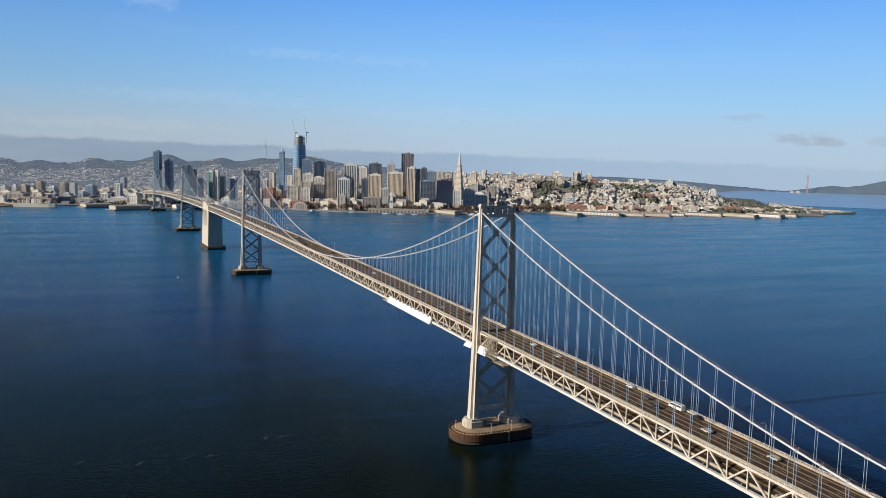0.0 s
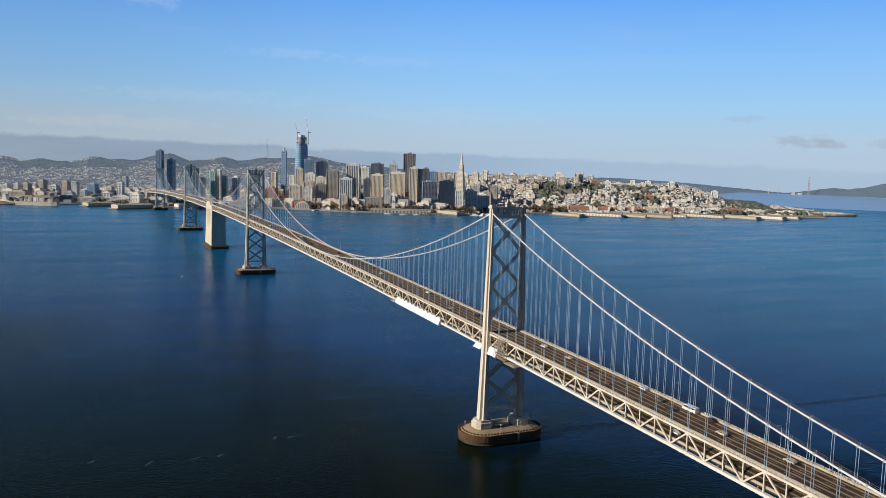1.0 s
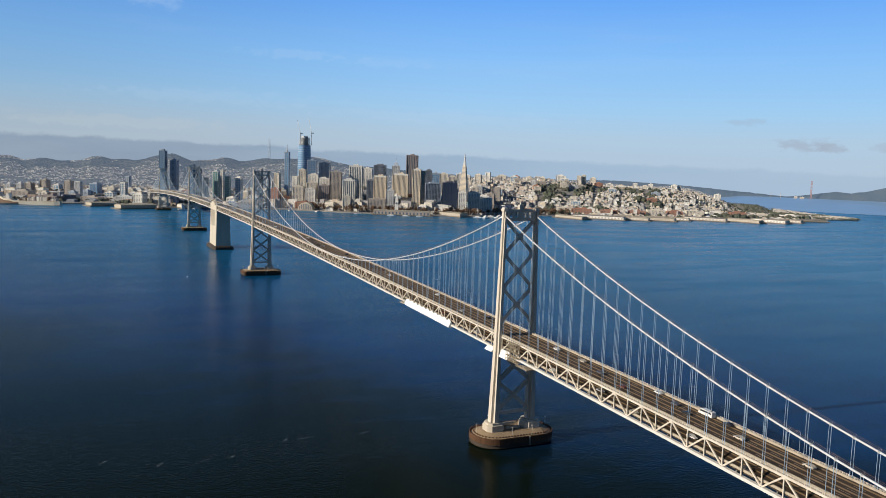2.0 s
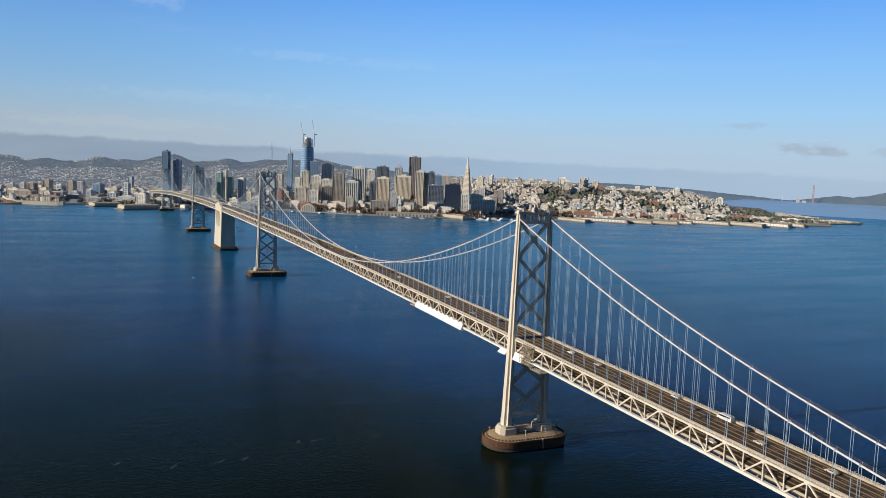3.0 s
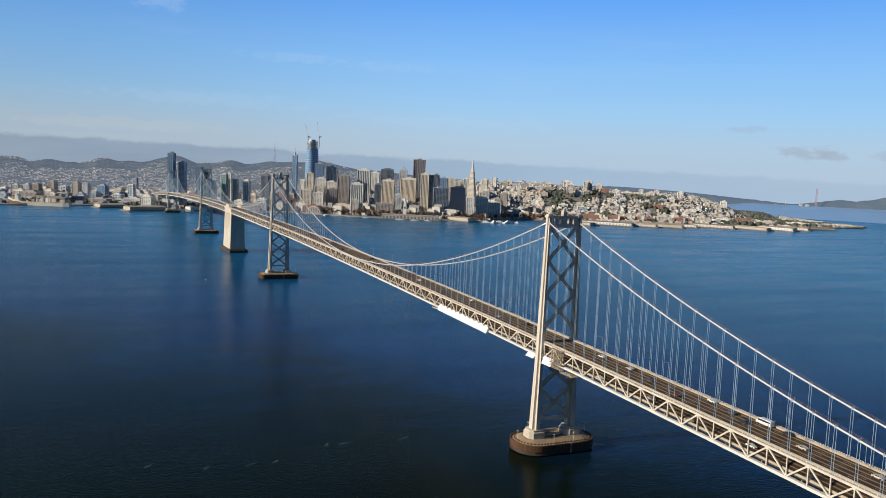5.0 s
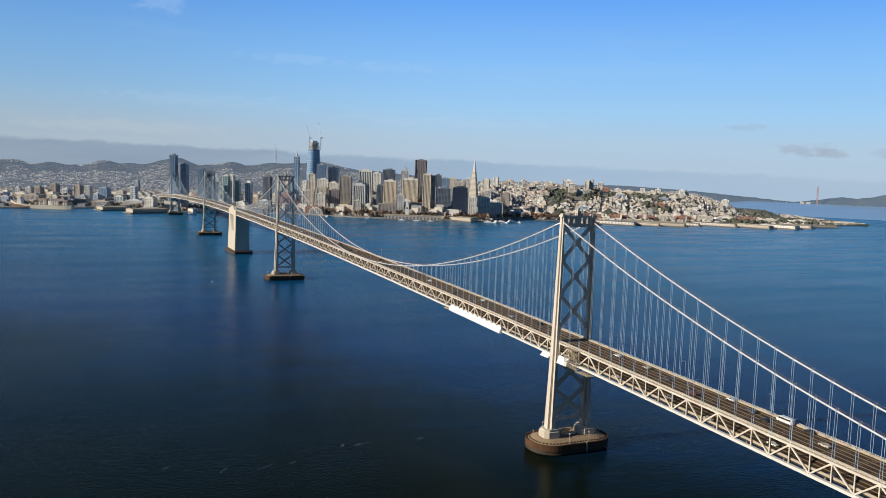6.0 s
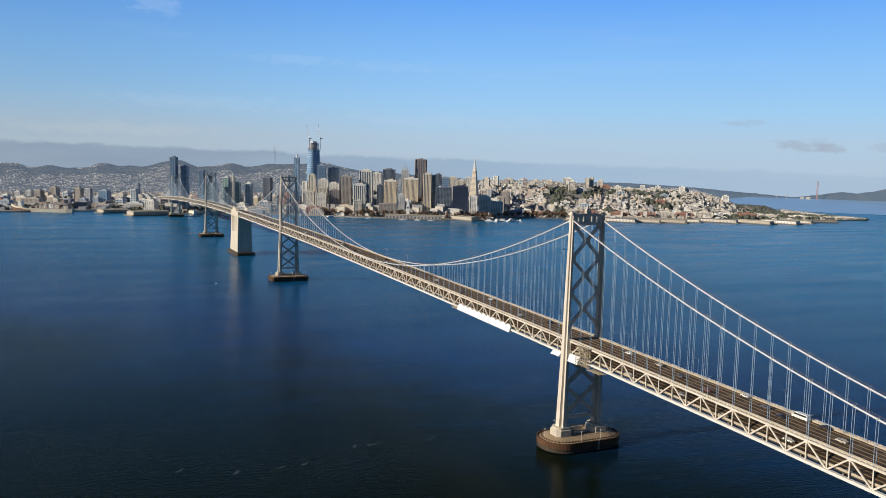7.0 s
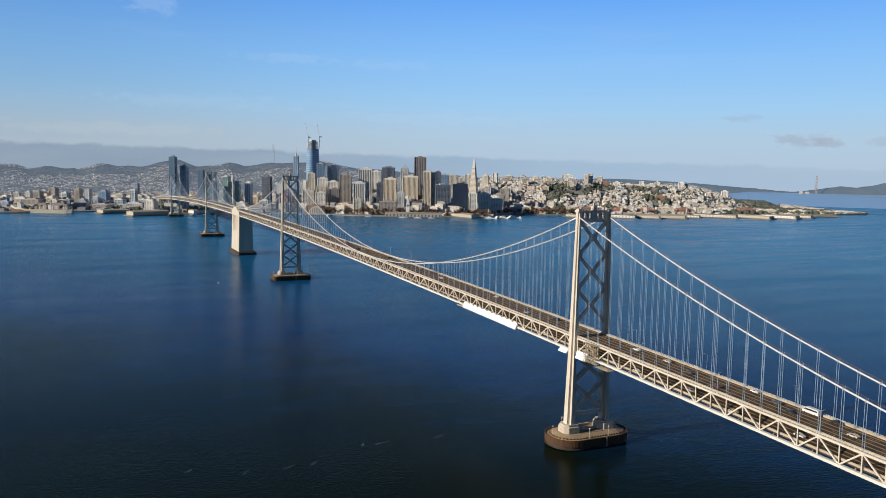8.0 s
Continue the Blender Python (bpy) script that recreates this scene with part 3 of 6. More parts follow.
def anchorage():
    a = thing("bridge_anchorage", "massive tapered concrete anchorage standing in the water", "bridge anchorage", m=pose(0, Y4, 0))
    z1 = rail_z(Y4) - 1.2

    def plan(hw, hd, c):
        return [(hw - c, -hd), (hw, -hd + c), (hw, hd - c), (hw - c, hd), (-hw + c, hd), (-hw, hd - c), (-hw, -hd + c), (-hw + c, -hd)]

    part("shaft", Shape().loft([ring(plan(13.0, 35, 0.8), 6), ring(plan(12.2, 34, 0.8), 35), ring(plan(11.5, 33, 0.8), z1 - 9), ring(plan(11.8, 33.3, 0.8), z1 - 8.9), ring(plan(11.8, 33.3, 0.8), z1)]), CONCRETE, a)
    part("footing", Shape().loft([ring(plan(18.6, 40, 5.0), -3), ring(plan(18.2, 39.5, 5.0), 4.0), ring(plan(15.6, 37.5, 4.0), 6.0)]), CONCRETE_DARK, a, "dark wet concrete footing")
    for s in (-1, 1):
        part("cable_housing", Shape().loft([ring([(s * 10 + x, y) for x, y in ((2.4, -22), (2.4, 22), (-2.4, 22), (-2.4, -22))], z1), ring([(s * 10 + x, y) for x, y in ((2.0, -12), (2.0, 12), (-2.0, 12), (-2.0, -12))], z1 + 5.5)]), CONCRETE, a)
        groove = Shape()
        for q in (-18, -6, 6, 18):
            groove.box(s * 12.0 - 0.5, s * 12.0 + 0.5, q - 1.2, q + 1.2, 40, z1 - 9)
        part("buttress", groove, CONCRETE, a)


anchorage()


# ---- main cables and hangers ----
def span_z(y, ya, za, yb, zb, sag):
    u = (y - ya) / (yb - ya)
    return za + (zb - za) * u - 4 * sag * u * (1 - u)


def cable_z(y):
    """Height of the main cables along the bridge."""
    h = 4.2
    if y < Y6:
        return span_z(y, -SIDE, 54.0, Y6, TOP[Y6] - h, 15.3)
    if y < Y5:
        return span_z(y, Y6, TOP[Y6] - h, Y5, TOP[Y5] - h, 63.5)
    if y < Y4:
        return span_z(y, Y5, TOP[Y5] - h, Y4 - 8, rail_z(Y4) + 2.5, 13.5)
    if y < Y3:
        return span_z(y, Y4 + 8, rail_z(Y4) + 2.5, Y3, TOP[Y3] - h, 13.5)
    if y < Y2:
        return span_z(y, Y3, TOP[Y3] - h, Y2, TOP[Y2] - h, 61.0)
    return span_z(y, Y2, TOP[Y2] - h, Y1, 54.0, 12.0)


def steps(a, b, n):
    return [a + (b - a) * i / n for i in range(n + 1)]


SPANS = ((-SIDE, Y6), (Y6, Y5), (Y5, Y4 - 8), (Y4 + 8, Y3), (Y3, Y2), (Y2, Y1))
HANG_SIDE = [-3.3 - 9.45 * k for k in range(1, 36)]
HANG_MAIN = [PANEL * k for k in range(1, 75)]
rope_mesh = Shape()
for dy in (-0.5, 0.5):
    rope_mesh.tube([(0, dy, 0), (0, dy, 1)], 0.10, 5)
rope_mesh = rope_mesh.mesh("hanger", ROPE)
for s, side in ((-1, "southern"), (1, "northern")):
    for near in (True, False):
        c = thing("main_cable", f"thick pale painted {side} main cable with thin hanger ropes", "bridge cable", "main cables")
        x = s * HALF
        for a, b in (SPANS[:3] if near else SPANS[3:]):
            ys = steps(a, b, 48)
            part("strand", Shape().tube([(x, y, cable_z(y)) for y in ys], 0.37, 10), CABLE, c, smooth=True)
            for dx in (-0.55, 0.55):
                part("hand_rope", Shape().tube([(x + dx, y, cable_z(y) + 1.2) for y in ys], 0.05, 4), HAND_ROPE, c)
        if near:
            for y in HANG_SIDE + HANG_MAIN:
                z0, z1 = rail_z(y) - 1.4, cable_z(y)
                if z1 - z0 > 1.5:
                    h = part("hanger", rope_mesh, ROPE, c)
                    h.matrix_local = Matrix.Translation((x, y, z0)) @ Matrix.Diagonal((1, 1, z1 - z0, 1))
        band, rest = Shape(), Shape()
        clamp = Shape().box(-0.36, 0.36, -0.42, 0.42, -0.36, 0.36)
        for dx in (-0.55, 0.55):
            clamp.box(dx - 0.035, dx + 0.035, -0.035, 0.035, 0, 1.25)
        clamp = clamp.mesh("cable_band", BAND)
        spots = HANG_SIDE + HANG_MAIN if near else []
        more = [Y5 + 9.4 * k for k in range(1, 36)] if near else [Y3 - 9.4 * k for k in range(1, 36)] + [Y3 + PANEL * k for k in range(1, 75)] + [Y2 + 9.4 * k for k in range(1, 30)]
        for y in spots + more:
            z1 = cable_z(y)
            d = Vector((0, 1.2, cable_z(y + 0.6) - cable_z(y - 0.6))).normalized() * 0.55
            if y in spots and z1 > rail_z(y) + 0.5:
                o = part("cable_band", clamp, BAND, c)
                o.matrix_local = Matrix.Translation((x, y, z1)) @ Matrix.Rotation(math.atan2(d.z, d.y), 4, "X")
            elif z1 > rail_z(y) + 0.5:
                band.beam(Vector((x, y, z1)) - d, Vector((x, y, z1)) + d, 0.8, 0.8)
                for dx in (-0.55, 0.55):
                    band.box(x + dx - 0.06, x + dx + 0.06, y - 0.06, y + 0.06, z1, z1 + 1.3)
        for y in more:
            if cable_z(y) > rail_z(y) + 0.5:
                for dy in (-0.4, 0.4):
                    rest.tube([(x, y + dy, rail_z(y) - 1.4), (x, y + dy, cable_z(y))], 0.10, 4)
        part("far_bands", band, BAND, c, kind="stuff")
        if rest.v:
            part("far_hangers", rest, ROPE, c, kind="stuff")


# ---- the double deck ----
def strip(shape, x0, x1, lift0, lift1, ys):
    """A bar of constant section that follows the deck's curve."""
    shape.loft([[(x0, y, rail_z(y) + lift0), (x0, y, rail_z(y) + lift1), (x1, y, rail_z(y) + lift1), (x1, y, rail_z(y) + lift0)] for y in ys])


def deck():
    d = thing("bridge_deck", "long double-deck bridge roadway carried by pale steel trusses", "bridge deck")
    ys = steps(DECK_END, Y1 + 60, 220)
    for s in (-1, 1):
        for name, z0, z1, half in (("top_chord", -1.85, -0.95, 0.42), ("bottom_chord", -10.1, -8.9, 0.78)):
            sh = Shape()
            strip(sh, s * HALF - half, s * HALF + half, z0, z1, ys)
            part(name, sh, PAINT if name == "top_chord" else CHALK, d)
        sh = Shape()
        strip(sh, s * 8.95 - 0.14, s * 8.95 + 0.14, -0.95, -0.05, ys)
        part("barrier", sh, BARRIER, d, "cream parapet beside the traffic lanes")
        sh = Shape()
        for lift in (-0.12, -0.45):
            strip(sh, s * 10.3 - 0.06, s * 10.3 + 0.06, lift, lift + 0.12, ys)
        part("hand_rail", sh, PAINT, d)
        sh = Shape()
        y = DECK_END + 2
        while y < Y4:
            sh.box(s * 10.3 - 0.1, s * 10.3 + 0.1, y - 0.1, y + 0.1, rail_z(y) - 0.96, rail_z(y) + 0.04)
            y += 2.35
        part("rail_posts", sh, PAINT, d, kind="stuff")
        sh = Shape()
        strip(sh, s * 9.35 - 0.5, s * 9.35 + 0.5, -1.15, -0.97, ys)
        part("kerb", sh, BARRIER, d)
        sh = Shape()
        strip(sh, s * 9.2 - 0.2, s * 9.2 + 0.2, -7.6, -6.6, ys)
        part("lower_barrier", sh, BARRIER, d)
    sh = Shape()
    strip(sh, -8.9, 8.9, -1.35, -0.98, ys)
    part("upper_roadway", sh, ROAD, d, "brown-grey five lane roadway")
    sh = Shape()
    strip(sh, -9.4, 9.4, -8.1, -7.7, ys)
    part("lower_roadway", sh, ROAD, d)
    for x in (-5.32, -1.77, 1.77, 5.32):
        sh = Shape()
        y = DECK_END + 3
        while y < Y5:
            a, b = y, y + 4.5
            sh.hexa([(x - 0.09, a, rail_z(a) - 0.99), (x + 0.09, a, rail_z(a) - 0.99), (x + 0.09, b, rail_z(b) - 0.99), (x - 0.09, b, rail_z(b) - 0.99),
                     (x - 0.09, a, rail_z(a) - 0.955), (x + 0.09, a, rail_z(a) - 0.955), (x + 0.09, b, rail_z(b) - 0.955), (x - 0.09, b, rail_z(b) - 0.955)])
            y += 10.6
        part("lane_line", sh, LINE, d, kind="stuff")
    # floor beams and stringers under both roadways
    sh = Shape()
    y = DECK_END + 4
    while y < Y4:
        for lift in (-2.1, -8.8):
            sh.box(-9.6, 9.6, y - 0.25, y + 0.25, rail_z(y) + lift - 0.35, rail_z(y) + lift + 0.7)
        y += 9.4
    part("floor_beams", sh, PAINT_SHADE, d, kind="stuff")
    sh = Shape()
    for x in (-7, -3.5, 0, 3.5, 7):
        strip(sh, x - 0.15, x + 0.15, -1.8, -1.36, ys)
        strip(sh, x - 0.15, x + 0.15, -8.6, -8.11, ys)
    part("stringers", sh, PAINT_SHADE, d, kind="stuff")
    # truss members: those of the southern truss by the near spans are single pieces
    spots = [-3.3 - 9.45 * k for k in range(0, 39)][::-1] + [PANEL * k for k in range(0, 76)]
    peak = [k % 2 == 1 for k in range(0, 39)][::-1] + [k % 2 == 1 for k in range(0, 76)]
    post = Shape().box(-0.24, 0.24, -0.24, 0.24, -8.95, -1.8).mesh("truss_post", PAINT)
    plate = Shape().loft([[(x, a, b) for a, b in ((-1.1, -0.9), (1.1, -0.9), (1.1, -1.5), (0.5, -2.5), (-0.5, -2.5), (-1.1, -1.5))][::-1] for x in (-0.5, 0.5)]).mesh("gusset", PAINT)
    rest = Shape()
    for i, y in enumerate(spots):
        for s in (-1, 1):
            if s < 0:
                o = part("truss_post", post, PAINT, d)
                o.location = (s * HALF, y, rail_z(y))
                if peak[i] and y < 330:
                    o = part("gusset", plate, PAINT, d)
                    o.location = (s * HALF, y, rail_z(y))
            else:
                rest.box(s * HALF - 0.24, s * HALF + 0.24, y - 0.24, y + 0.24, rail_z(y) - 8.95, rail_z(y) - 1.8)
            if i + 1 < len(spots) and spots[i + 1] - y > 6:
                y2 = spots[i + 1]
                za, zb = (-1.6, -9.2) if peak[i] else (-9.2, -1.6)
                a, b = (s * HALF, y, rail_z(y) + za), (s * HALF, y2, rail_z(y2) + zb)
                if s < 0:
                    part("diagonal", Shape().beam(a, b, 0.5, 0.62), PAINT, d)
                else:
                    rest.beam(a, b, 0.5, 0.62)
    y, up = Y5 + 4.0, True
    while y < Y1:
        for s in (-1, 1):
            rest.box(s * HALF - 0.24, s * HALF + 0.24, y - 0.24, y + 0.24, rail_z(y) - 8.95, rail_z(y) - 1.8)
            za, zb = (-1.6, -9.2) if up else (-9.2, -1.6)
            rest.beam((s * HALF, y, rail_z(y) + za), (s * HALF, y + 9.4, rail_z(y + 9.4) + zb), 0.5, 0.62)
        y, up = y + 9.4, not up
    part("far_truss_members", rest, PAINT, d, kind="stuff")
    return d


deck()


def end_pier(y, label):
    p = thing("approach_pier", label, "bridge pier", m=pose(0, y, 0))
    for s in (-1, 1):
        part("column", Shape().loft([ring([(s * 9 + x, q) for x, q in ((3, -3.5), (3, 3.5), (-3, 3.5), (-3, -3.5))], -2), ring([(s * 9 + x * 0.8, q * 0.8) for x, q in ((3, -3.5), (3, 3.5), (-3, 3.5), (-3, -3.5))], rail_z(y) - 10)]), CONCRETE, p)
    part("cap_beam", Shape().box(-12, 12, -3, 3, rail_z(y) - 12.5, rail_z(y) - 9.95), CONCRETE, p)


end_pier(DECK_END + 6, "concrete approach pier at the island end")
end_pier(Y1, "tall concrete pier where the bridge reaches the shore")

# ---- the city: land ----
SURVEY = (-215.0, -394.0)


def plan(turn, far):
    """A place by its bearing (degrees right of the bridge's line) and distance from a survey point over the bay."""
    return SURVEY[0] + far * math.sin(radians(turn)), SURVEY[1] + far * math.cos(radians(turn))


SHORE = ((-30, 2900), (-12, 2780), (-4.5, 2740), (0, 2790), (4.2, 2640), (9, 2640), (13.2, 2640), (17.2, 2560), (21.2, 2535), (26.5, 2560), (29.4, 2740), (31.8, 2780),
         (35.8, 2860), (40.4, 2990), (44.5, 3150), (48.4, 3330), (51.8, 3570), (53, 3640))
RIDGE = ((-30, 130), (-8, 140), (-4.1, 142), (-3.3, 126), (-2.4, 134), (-1.4, 132), (-0.4, 129), (0.1, 138), (0.5, 154), (1.3, 154), (2, 144), (3.1, 144), (4, 157), (4.7, 172), (5.6, 185), (6.3, 166), (6.9, 152), (7.8, 155), (8.9, 175), (10, 158),
         (10.9, 163), (12.4, 178), (15, 196), (17.2, 158), (19.6, 146), (23.6, 124), (27.7, 104), (31.3, 80), (35.3, 70), (42.9, 40), (46, 10), (55, 4))


def along(table, a):
    return float(np.interp(a, [p[0] for p in table], [p[1] for p in table]))


def ease(u):
    u = max(0.0, min(1.0, u))
    return u * u * (3 - 2 * u)


def ground_z(a, r):
    """Height of the land at that bearing and distance."""
    shore, ridge = along(SHORE, a), along(RIDGE, a)
    flat = 3.0
    slope = ease((a - 20) / 5) * ease((37 - a) / 5)  # the northern half of the city climbs from nearer the shore
    far = flat + (ridge - 8 - flat) * ease((r - 3750 + 950 * slope) / (1100 + 750 * slope))
    hill = (88 + 18 * ease((a - 23) / 4) * ease((37 - a) / 5)) * ease((a - 23) / 4) * ease((46.5 - a) / 6)
    hill *= ease((r - shore - 150) / max(200.0, 3700 - shore - 150)) if r < 3950 else 1.0
    bumps = 10 * noise.noise((a * 0.9, r * 0.004, 3.0)) * ease((r - shore - 300) / 500) * ease((ridge - 20) / 60)
    point = 30 * ease((a - 42.6) / 1.2) * ease((47.3 - a) / 1.4) * ease((r - 3640) / 330)
    return max(flat, max(far, hill, point) + bumps, strait_lift(a, r) + 2.0 if a > 40 else 0.0)


def land_end(a):
    return 4960.0 if a < 40 else 4960.0 - 205 * (a - 40) if a < 43 else 4345.0 - 100 * (a - 43) if a < 46.9 else along(SHORE, a) + max(2.0, 850 * (52.2 - a) / 5.3)


LAND = surface("city_ground", (0.22, 0.22, 0.215), (0.36, 0.35, 0.33), 0.95, 0.25, 0, 0, 1.0, 0.0, 0.2, 12.0)
LAND_FAR = surface("far_hillside_haze", (0.025, 0.035, 0.03), (0.10, 0.10, 0.085), 0.95, 0.25, 0, 0, 1.0, 0.0, 0.2, 12.0)
# blue emission on the land stands in for haze before the hills
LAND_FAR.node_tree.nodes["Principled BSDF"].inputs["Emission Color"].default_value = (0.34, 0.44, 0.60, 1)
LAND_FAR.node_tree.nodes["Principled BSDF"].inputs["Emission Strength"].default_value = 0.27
QUAY = surface("quay_wall", (0.16, 0.14, 0.11), (0.28, 0.25, 0.20), 0.9, 0.5)


def land():
    v, f = [], []
    turns = [-30 + 1.0 * i for i in range(24)] + [-6 + 0.25 * i for i in range(233)]
    rows = 44
    for a in turns:
        s, e = along(SHORE, a), land_end(a)
        v.append((*plan(a, s - 1), -2.0))
        for j in range(rows):
            r = s + (e - s) * (j / (rows - 1))
            z = ground_z(a, r)
            v.append((*plan(a, r), z))
        v.append((*plan(a, e + 1), -2.0 if a >= 40 else 20.0))
    k = rows + 2
    for i in range(len(turns) - 1):
        for j in range(k - 1):
            f.append((i * k + j, (i + 1) * k + j, (i + 1) * k + j + 1, i * k + j + 1))
    near, hills = [], []
    for q in f:
        far = sum(math.hypot(v[i][0] - SURVEY[0], v[i][1] - SURVEY[1]) for i in q) / 4
        (hills if far > 4000 else near).append(q)
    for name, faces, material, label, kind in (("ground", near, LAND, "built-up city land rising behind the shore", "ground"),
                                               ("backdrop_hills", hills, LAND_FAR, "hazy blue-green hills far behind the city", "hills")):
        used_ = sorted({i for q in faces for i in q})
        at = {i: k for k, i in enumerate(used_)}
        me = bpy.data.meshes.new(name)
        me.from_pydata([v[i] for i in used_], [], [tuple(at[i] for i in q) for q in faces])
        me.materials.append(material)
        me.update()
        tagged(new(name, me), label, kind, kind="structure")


land()


def backdrop():
    """Far headlands beyond the strait, too distant to shift."""
    m = surface("far_headland_haze", (0.03, 0.045, 0.045), (0.075, 0.08, 0.075), 1.0, 0.12, 0, 0, 1.0, 0, 0.0)
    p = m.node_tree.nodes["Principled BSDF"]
    # the ridge emits blue itself, haze painted in as light
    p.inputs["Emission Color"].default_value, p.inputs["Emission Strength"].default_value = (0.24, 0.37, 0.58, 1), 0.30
    crest = ((31, 60), (32.2, 86), (32.9, 102), (34.8, 111), (36.8, 112), (38.7, 106), (40.6, 100), (42.5, 90), (44.3, 78), (46, 69), (46.8, 62), (47.9, 58), (49.2, 74), (50.6, 95), (51.5, 90), (52.4, 101), (53.3, 123), (55, 155),
             (57, 190), (60, 210), (66, 180))
    v, f = [], []
    n = 260
    for i in range(n):
        a = 31 + 35 * i / (n - 1)
        c = along(crest, a) + 2.5 * noise.noise((a * 2.3, 0, 7)) + 1.5 * noise.noise((a * 9, 3, 7))
        for r, z in ((4900, 30), (4925, 50 + (c - 50) * 0.55 + 4 * noise.noise((a * 4, 2, 1))), (4950, c), (4990, 0)):
            v.append((*plan(a, r), z))
    for i in range(n - 1):
        for j in range(3):
            f.append((i * 4 + j, i * 4 + j + 1, i * 4 + 5 + j, i * 4 + 4 + j))
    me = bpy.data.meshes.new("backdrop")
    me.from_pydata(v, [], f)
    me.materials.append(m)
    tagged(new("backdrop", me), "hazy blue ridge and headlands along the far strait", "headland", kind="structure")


backdrop()


def palette(name, colours, rough=0.85, haze_glow=0.0):
    """Each piece of a joined mesh takes one of the colours."""
    m = bpy.data.materials.new(name)
    m.use_nodes = True
    N, K = m.node_tree.nodes, m.node_tree.links
    p = N["Principled BSDF"]
    geo, ramp = N.new("ShaderNodeNewGeometry"), N.new("ShaderNodeValToRGB")
    K.new(geo.outputs["Random Per Island"], ramp.inputs[0])
    ramp.color_ramp.interpolation = "CONSTANT"
    e = ramp.color_ramp.elements
    while len(e) < len(colours):
        e.new(1.0)
    for i, c in enumerate(colours):
        e[i].position, e[i].color = i / len(colours), (*c, 1)
    tc, n = N.new("ShaderNodeTexCoord"), N.new("ShaderNodeTexNoise")
    n.inputs["Scale"].default_value, n.inputs["Detail"].default_value = 0.22, 3
    K.new(tc.outputs["Object"], n.inputs["Vector"])
    r = N.new("ShaderNodeMapRange")
    K.new(n.outputs[0], r.inputs[0])
    r.inputs[1].default_value, r.inputs[2].default_value = 0.3, 0.7
    r.inputs[3].default_value, r.inputs[4].default_value = 0.62, 1.15
    s = N.new("ShaderNodeVectorMath")
    s.operation = "SCALE"
    K.new(ramp.outputs[0], s.inputs[0])
    K.new(r.outputs[0], s.inputs[3])
    K.new(s.outputs[0], p.inputs["Base Color"])
    p.inputs["Roughness"].default_value = rough
    if haze_glow:  # air light before the far backdrop, given as emission of the surface
        p.inputs["Emission Color"].default_value, p.inputs["Emission Strength"].default_value = (0.33, 0.44, 0.62, 1), haze_glow
    return m


SOUTH_HOUSES = palette("southern_blocks", ((0.50, 0.51, 0.54), (0.35, 0.38, 0.42), (0.59, 0.58, 0.55), (0.30, 0.32, 0.38), (0.45, 0.41, 0.39), (0.24, 0.27, 0.33), (0.39, 0.32, 0.27), (0.69, 0.68, 0.64)))
HOUSES = palette("stucco_houses", ((0.79, 0.75, 0.66), (0.68, 0.62, 0.55), (0.84, 0.84, 0.81), (0.55, 0.51, 0.48), (0.77, 0.69, 0.57), (0.48, 0.48, 0.49), (0.63, 0.53, 0.46), (0.84, 0.84, 0.84), (0.41, 0.41, 0.43), (0.71, 0.70, 0.68)))
TREES = palette("city_trees", ((0.10, 0.12, 0.09), (0.12, 0.135, 0.10), (0.09, 0.11, 0.09), (0.14, 0.14, 0.11)), 1.0)

# the last value makes these surfaces glow bluish in place of haze
FAR_HOUSES = palette("hazed_far_houses", ((0.40, 0.37, 0.33), (0.27, 0.26, 0.25), (0.62, 0.59, 0.53), (0.15, 0.16, 0.17), (0.40, 0.36, 0.30), (0.10, 0.11, 0.12), (0.28, 0.26, 0.23), (0.17, 0.16, 0.16)), 0.9, 0.22)
FAR_TREES = palette("hazed_far_woodland", ((0.010, 0.018, 0.018), (0.016, 0.026, 0.022), (0.008, 0.014, 0.018)), 1.0, 0.27)


